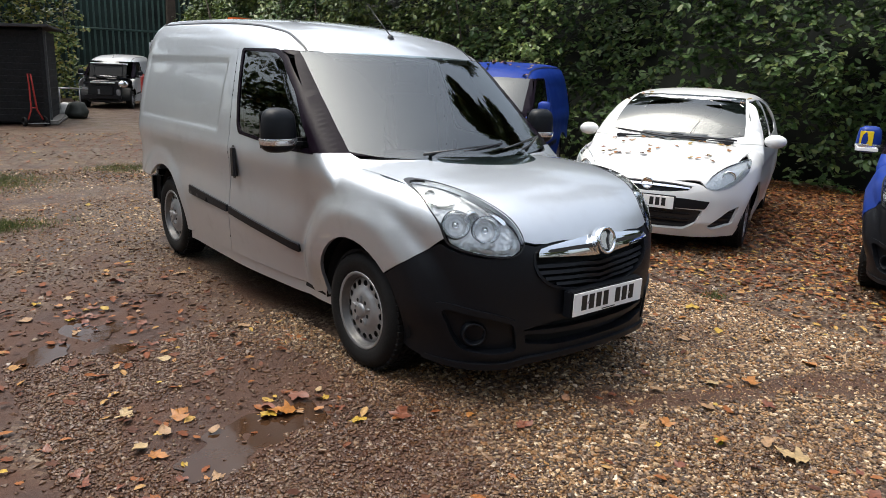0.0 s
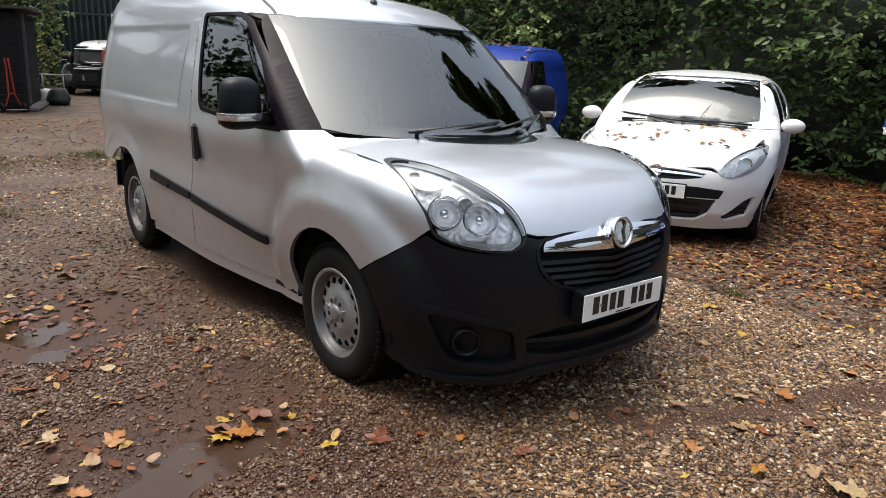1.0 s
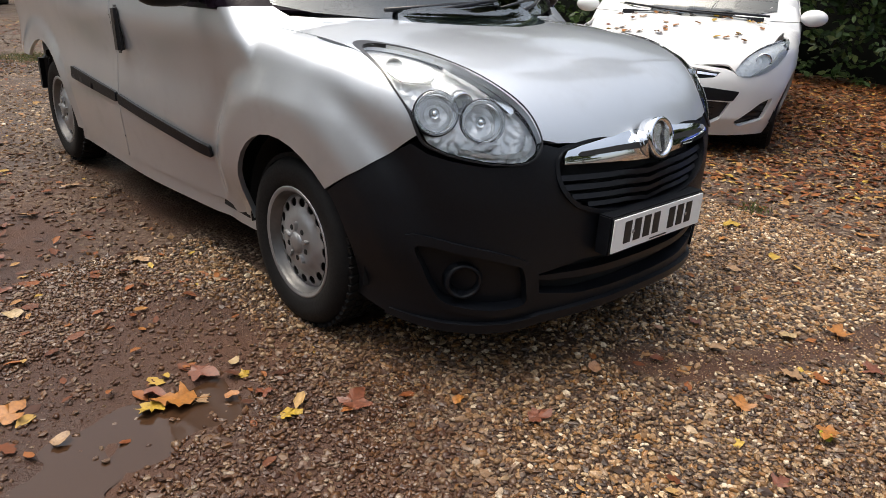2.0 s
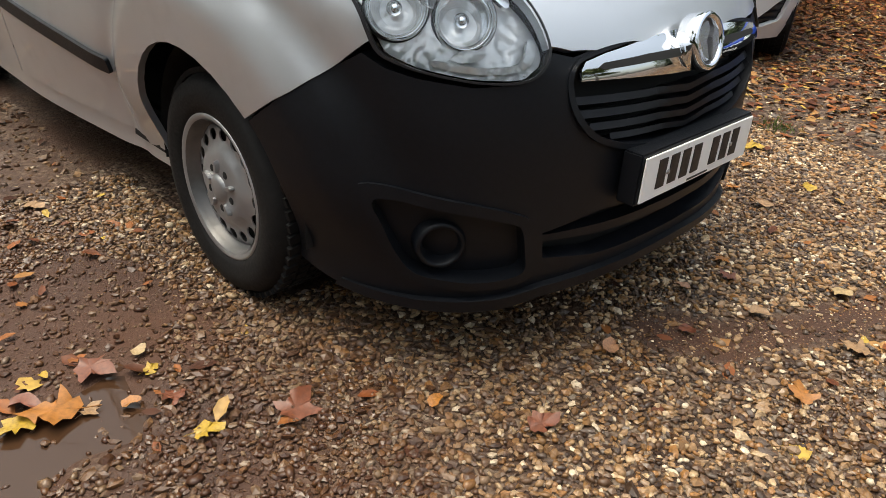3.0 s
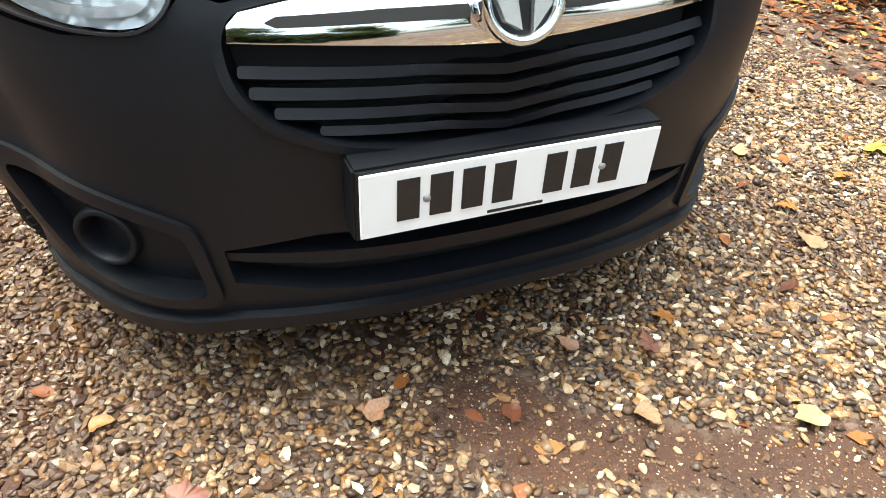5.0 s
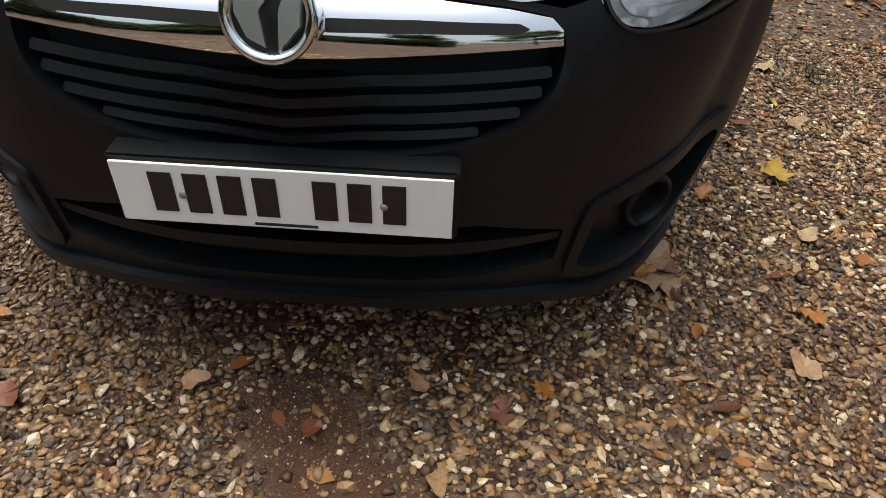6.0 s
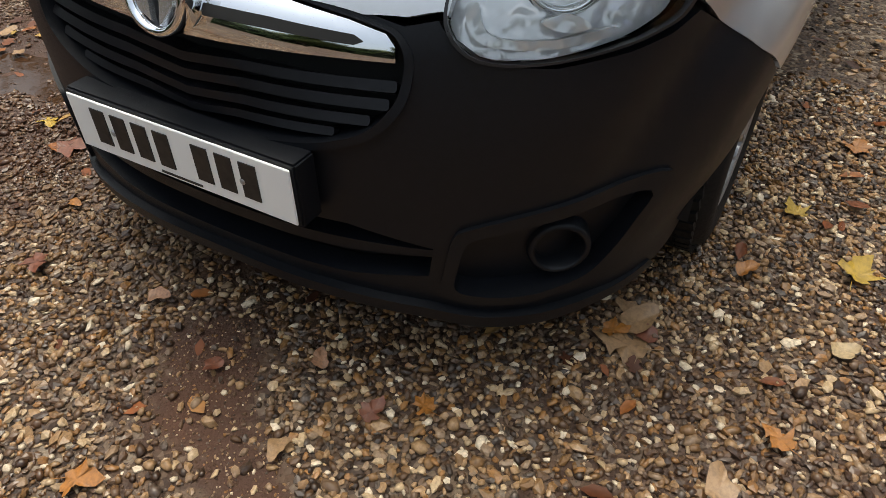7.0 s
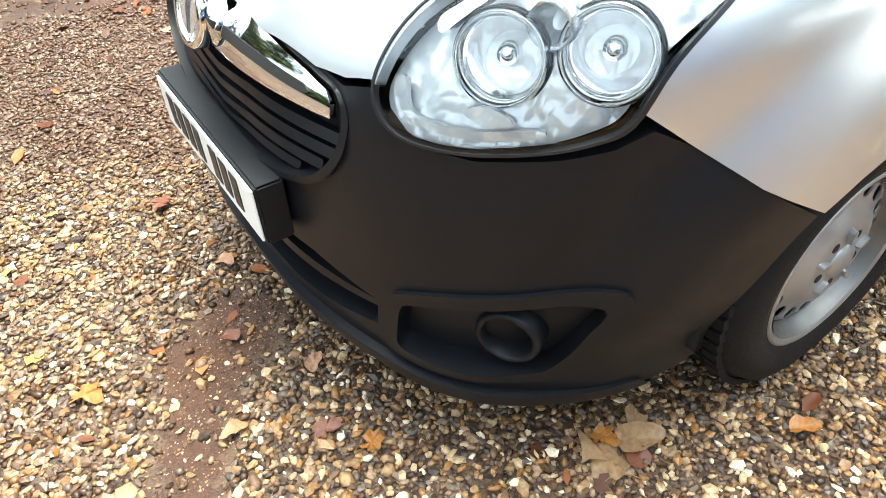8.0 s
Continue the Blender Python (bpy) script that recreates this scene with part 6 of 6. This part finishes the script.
        for c in (A, B):
            liner, v, f = arc(c["cy"], c["cz"], c["r"] + 0.006, -8, 188, 14), [], []
            for i, (y, z) in enumerate(liner):
                v += [(s * 0.80, y, z), (s * 0.45, y, z)]
                if i:
                    f.append((2 * i - 2, 2 * i - 1, 2 * i + 1, 2 * i))
            part("wheel_liner", mesh_of(v, f), DARK, car)
        bm = bmesh.new()
        bmesh.ops.create_icosphere(bm, subdivisions=3, radius=1, matrix=Matrix.Translation((s * 0.945, 1.30, 0.995)) @ Matrix.Diagonal((0.105, 0.075, 0.068, 1)))
        for q in bm.faces:
            q.smooth = True
        mr = part("door_mirror", bm, WHITE, car)
        part("mirror_arm", box((0.12, 0.06, 0.035), (s * 0.845, 1.31, 0.955), 0.012), TRIM, mr)
    rf = [(y, radians(a)) for y, a in ((1.585, 90), (1.62, 72), (1.69, 55), (1.76, 44), (2.1, 38.5), (2.7, 37), (3.1, 33), (3.45, 28), (3.55, 50), (3.6, 90))]
    part("roof", panel(sk, rf + [(y, math.pi - a) for y, a in reversed(rf) if abs(a - math.pi / 2) > 1e-6], "roll", 0.06, axis=0.9, depth=0.02), WHITE, car)
    # near-black copy of the roof sheet, darkening the cabin by its colour
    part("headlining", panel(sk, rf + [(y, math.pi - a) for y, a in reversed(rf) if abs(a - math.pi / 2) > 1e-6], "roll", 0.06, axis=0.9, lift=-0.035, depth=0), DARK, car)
    # near-black sheet added across the tail to paint the cabin's inner shade
    part("tail_shade_sheet", box((1.1, 0.04, 0.6), (0, 3.30, 1.05), 0.01), DARK, car)
    scr = both([(0, 0.965), (0.4, 0.985), (0.66, 1.03), (0.645, 1.15), (0.60, 1.30), (0.565, 1.385), (0.3, 1.398), (0, 1.402)])
    inner = both([(0, 0.99), (0.4, 1.005), (0.635, 1.05), (0.62, 1.15), (0.575, 1.29), (0.545, 1.365), (0.3, 1.375), (0, 1.38)])
    part("windscreen", panel(sk, scr, "front", 0.05, lift=0.003, depth=0, soften=0.05), CAR_SCREEN, car, "windscreen reflecting branches and sky")
    part("screen_border", panel(sk, scr, "front", 0.06, lift=-0.003, depth=0, holes=[inner]), TRIM, car)
    for s in (1, -1):
        pil = [(1.00, 0.965), (1.12, 0.965), (1.46, 1.21), (1.75, 1.388), (1.70, 1.395), (1.40, 1.22)]
        part("pillar", panel(sk, pil, "side", 0.04, mirror=s < 0, lift=0.002), WHITE, car)
    part("wiper", tube([(0.35, 0.86, 0.99), (-0.1, 0.88, 1.005), (-0.55, 1.00, 1.035)], 0.010, 6), TRIM, car)
    part("wiper", tube([(0.62, 0.97, 1.00), (0.3, 0.90, 1.01), (0.0, 0.885, 1.01)], 0.010, 6), TRIM, car)
    part("cabin", joined(box((1.25, 0.35, 0.16), (0, 1.20, 0.90), 0.05), box((0.46, 0.16, 0.66), (0.33, 2.0, 0.98), 0.06, 3), box((0.46, 0.16, 0.66), (-0.33, 2.0, 0.98), 0.06, 3)), CLOTH, car)
    part("underbody", joined(box((1.0, 3.5, 0.3), (0, 2.0, 0.35), 0.03), box((1.45, 1.75, 0.4), (0, 2.05, 0.45), 0.03), box((0.9, 0.5, 0.35), (0, 0.5, 0.45), 0.03)), DARK, car)
    part("tail", box((1.4, 0.10, 0.85), (0, 3.86, 0.72), 0.05, 3), WHITE, car)
    car.matrix_basis = at
    return car


# nose place from the front axle's middle, 0.8 m behind it
HATCH = heading(3.48 + 0.80 * math.cos(radians(202.7)), 2.03 + 0.80 * math.sin(radians(202.7)), 202.7)
build_hatch(HATCH)
# leaves that lie on its bonnet and roof
r9 = random.Random(9)
for i in range(46):
    x, y = r9.uniform(-0.62, 0.62), r9.choice([r9.uniform(0.25, 0.85), r9.uniform(0.25, 0.85), r9.uniform(1.65, 2.4), 0.87])
    q, ok = cast(hatch_skin, [(x, y, 2.2)], [(0, 0, -1.0)], 2.2)
    if ok[0]:
        at_leaf = HATCH @ Vector((q[0][0], q[0][1], q[0][2] + 0.004))
        lf = fallen_leaf(r9.choice(["tan", "rust", "orange", "yellow"]), 0, 0, r9.uniform(0.03, 0.06), 0, "broad")
        lf.matrix_basis = Matrix.Translation(at_leaf) @ Euler((0.1, -0.2, r9.uniform(0, 6.28))).to_matrix().to_4x4() @ Matrix.Diagonal((0.05, 0.05, 0.05, 1))
        tagged(lf, "small brown leaf stuck on white car paint", "leaf", "leaves on the car")

BLUE_AT = heading(2.72, 4.61, 211) @ Matrix.Diagonal((0.93, 0.93, 0.93, 1))
for i in range(26):
    x, y = r9.uniform(-0.6, 0.6), r9.uniform(1.75, 3.6)
    q, ok = cast(van_skin, [(x, y, 2.4)], [(0, 0, -1.0)], 2.2)
    if ok[0]:
        lf = fallen_leaf(r9.choice(["tan", "rust", "orange", "yellow"]), 0, 0, 0.06, 0, "broad")
        lf.matrix_basis = Matrix.Translation(BLUE_AT @ Vector((q[0][0], q[0][1], q[0][2] + 0.006))) @ Euler((0.1, -0.2, r9.uniform(0, 6.28))).to_matrix().to_4x4() @ Matrix.Diagonal((0.075, 0.075, 0.075, 1))
        tagged(lf, "small brown leaf lying on blue van roof", "leaf", "leaves on the blue van")


# ---- the far end: shed, fence, stripped van, sack truck ----
BLACK_WOOD = plain("black_stained_boards", (0.006, 0.0055, 0.0055), 0.85, grain=25, depth=0.004, vary=0.5)
FELT = plain("roof_felt", (0.06, 0.055, 0.055), 0.9, grain=60, depth=0.004)
GREEN_STEEL = plain("green_fence_steel", (0.060, 0.115, 0.098), 0.5, grain=8, vary=0.4)
FENCE_SHEET = plain("fence_sheeting", (0.022, 0.042, 0.036), 0.7, grain=6, vary=0.4)


def build_shed():
    shed = thing("shed", "black weatherboarded timber shed with a low felt roof", "shed")
    L, W, H = 3.4, 2.6, 2.12
    for k in range(14):
        z = 0.08 + k * 0.14
        part("board", box((L, 0.028, 0.15), (-L / 2, 0.0, z + 0.07), 0.006, 1, Matrix.Rotation(radians(6), 4, 'X')), BLACK_WOOD, shed)
        part("board", box((0.028, W, 0.15), (0.0, W / 2, z + 0.07), 0.006, 1, Matrix.Rotation(radians(6), 4, 'Y')), BLACK_WOOD, shed)
    part("corner_post", box((0.09, 0.09, H), (0.02, -0.02, H / 2), 0.01), BLACK_WOOD, shed)
    part("doorpost", box((0.05, 0.10, H - 0.1), (0.045, 0.42, H / 2), 0.008), plain("grey_post", (0.12, 0.12, 0.12), 0.8), shed, "pale grey post on the shed end")
    part("inner_wall", box((L - 0.1, W - 0.1, H - 0.08), (-L / 2, W / 2, H / 2), 0.0), DARK, shed)
    part("roof", moved(box((L + 0.35, W + 0.4, 0.06), (-L / 2 + 0.02, W / 2, 0), 0.012), Matrix.Translation((0, 0, H + 0.03)) @ Matrix.Rotation(radians(-2.5), 4, 'Y')), FELT, shed, "grey roofing felt")
    part("footing", box((0.26, W, 0.09), (0.1, W / 2, 0.045), 0.03), plain("old_concrete", (0.22, 0.2, 0.18), 0.9, grain=30, depth=0.01), shed)
    shed.matrix_basis = pose(0.62, 16.1, 0, 0, 0, -17)
    return shed


build_shed()


def build_fence():
    fence = thing("steel_fence", "tall dark green steel palisade fence behind ivy", "fence")
    path = [(9.6, 24.3), (6.8, 27.0), (1.5, 29.0), (-4.0, 29.0)]
    s = np.linspace(0, 1, 74)
    xy, nl, length = along(path, s)
    pale_mesh = None
    for (x, y), (a, b) in zip(xy, nl):
        if pale_mesh is None:
            bm = box((0.075, 0.03, 4.6), (0, 0, 2.3), 0.008)
            pale_mesh = bpy.data.meshes.new("pale")
            bm.to_mesh(pale_mesh)
            bm.free()
            pale_mesh.materials.append(GREEN_STEEL)
        ob = new("pale", pale_mesh)
        ob.parent = fence
        ob.matrix_basis = pose(x, y, 0, 0, 0, math.degrees(math.atan2(b, a)) - 90)
    for z in (0.6, 2.6, 4.2):
        for k in range(3):
            (x0, y0), (x1, y1) = path[k], path[k + 1]
            part("rail", tube([(x0, y0, z), (x1, y1, z)], 0.04, 6), GREEN_STEEL, fence)
    sheet = []
    for k in range(len(xy)):
        sheet += [(xy[k, 0] - nl[k, 0] * 0.12, xy[k, 1] - nl[k, 1] * 0.12, 0), (xy[k, 0] - nl[k, 0] * 0.12, xy[k, 1] - nl[k, 1] * 0.12, 4.5)]
    part("backing_sheet", mesh_of(sheet, [(2 * k, 2 * k + 2, 2 * k + 3, 2 * k + 1) for k in range(len(xy) - 1)]), FENCE_SHEET, fence, "dark sheeting behind the pales")


build_fence()
stripped = build_van("stripped_van", WHITE, "white van with its front bumper and bonnet removed", heading(3.2, 21.8, 241) @ Matrix.Diagonal((0.90, 0.90, 0.90, 1)), 2.5, cabin=True, front=False, screen_mat=CAR_SCREEN)
for s in (1, -1):
    part("front_wing", panel(van_skin, arc(0.91, 0.33, 0.372, -6, 120, 10) + [(0.70, 0.80), (0.85, 1.008), (1.14, 1.026), (1.285, 1.03), (1.30, 0.9), (1.245, 0.45), (1.255, 0.292)], "side", 0.06, mirror=s < 0), WHITE, stripped)
    if s > 0:
        bm = bmesh.new()
        bmesh.ops.create_icosphere(bm, subdivisions=3, radius=1, matrix=Matrix.Translation((0.64, 0.40, 0.84)) @ Matrix.Rotation(radians(30), 4, 'Z') @ Matrix.Diagonal((0.17, 0.09, 0.13, 1)))
        for f in bm.faces:
            f.smooth = True
        part("headlamp", bm, CUP, stripped, "pale clear headlamp")
part("grille_strip", box((0.80, 0.05, 0.045), (0.02, 0.22, 0.885), 0.015, 2), PLATE, stripped, "pale strip left of the grille")
for x0, z0 in ((-0.10, 0.58), (0.52, 0.56)):
    part("crash_can", box((0.13, 0.10, 0.22), (x0, 0.22, z0), 0.03, 2), STEEL, stripped, "bare metal bumper mount")
part("slam_panel", joined(box((1.25, 0.10, 0.10), (0, 0.35, 0.85), 0.02), box((1.2, 0.10, 0.12), (0, 0.25, 0.40), 0.02), box((0.62, 0.08, 0.45), (0, 0.30, 0.62), 0.02)), TRIM, stripped, "black radiator and crossmembers laid bare")
lid_at = Matrix.Translation((0, 0.99, 1.02)) @ Matrix.Rotation(radians(-28), 4, 'X')
raised = part("raised_bonnet", moved(joined(box((1.22, 0.03, 0.56), (0, 0, 0.28), 0.012), box((1.0, 0.05, 0.06), (0, -0.02, 0.50), 0.02), box((1.0, 0.05, 0.06), (0, -0.02, 0.08), 0.02), box((0.06, 0.05, 0.42), (0.46, -0.02, 0.28), 0.02), box((0.06, 0.05, 0.42), (-0.46, -0.02, 0.28), 0.02)), lid_at), DARK, stripped, "dark underside of the raised bonnet")
part("bonnet_edge", moved(box((1.24, 0.02, 0.05), (0, 0.03, 0.575), 0.008), lid_at), WHITE, raised)
part("engine", joined(box((0.90, 0.42, 0.24), (0.05, 0.62, 0.86), 0.05, 3), box((0.30, 0.26, 0.14), (-0.38, 0.66, 0.98), 0.04, 3), box((0.34, 0.20, 0.10), (0.25, 0.55, 1.00), 0.03, 3)), TRIM, stripped, "dark engine laid bare")


def build_sack_truck():
    st = thing("sack_truck", "red sack truck leaning on the black shed", "hand truck")
    part("frame", joined(tube([(-0.16, 0.02, 0.14), (-0.06, 0.05, 0.36), (-0.035, 0.10, 0.9), (-0.03, 0.14, 1.12), (0.03, 0.14, 1.12), (0.035, 0.10, 0.9), (0.06, 0.05, 0.36), (0.16, 0.02, 0.14)], 0.018, 8), tube([(-0.06, 0.05, 0.4), (0.06, 0.05, 0.4)], 0.014, 6)), RED, st)
    part("toe_plate", box((0.40, 0.18, 0.012), (0, -0.10, 0.07), 0.004), STEEL, st)
    for s in (1, -1):
        part("wheel", spun([(-0.025, 0.05), (-0.025, 0.095), (0.0, 0.105), (0.025, 0.095), (0.025, 0.05)], 24, 'x', (s * 0.22, 0.06, 0.105), closed=True), RUBBER, st)
    st.matrix_basis = pose(0.36, 15.85, 0, 0, 0, 15)


build_sack_truck()


def rubble_sack(x, y, size, deg, material, label):
    """A slumped sack with folds."""
    bm = bmesh.new()
    bmesh.ops.create_icosphere(bm, subdivisions=3, radius=1)
    for v in bm.verts:
        n = noise.noise(v.co * 1.7 + Vector((x, y, 0)))
        v.co *= 1 + 0.25 * n
        v.co.z = max(v.co.z, -0.62) + 0.62
    for f in bm.faces:
        f.smooth = True
    ob = part("rubble_sack", bm, material)
    ob.matrix_basis = pose(x, y, 0, 0, 0, deg) @ Matrix.Diagonal((size, size * 0.75, size * 0.8, 1))
    return tagged(ob, label, "sack")


rubble_sack(1.62, 18.6, 0.30, 20, plain("white_sack", (0.55, 0.55, 0.53), 0.8, grain=12), "slumped white sack beside the shed and ivy")
rubble_sack(1.72, 18.2, 0.34, 70, plain("dark_sack", (0.03, 0.035, 0.03), 0.7, grain=12), "dark heap of sacking on the ground")
bench_rail = thing("low_barrier", "low pale metal barrier beside the stripped van", "barrier")
for dx in (0.0, 0.55):
    part("post", tube([(2.1 + dx, 22.0, 0.0), (2.1 + dx, 22.0, 0.62)], 0.02, 8), STEEL, bench_rail)
part("rail", tube([(1.8, 22.0, 0.6), (2.9, 22.0, 0.6)], 0.022, 8), STEEL, bench_rail)
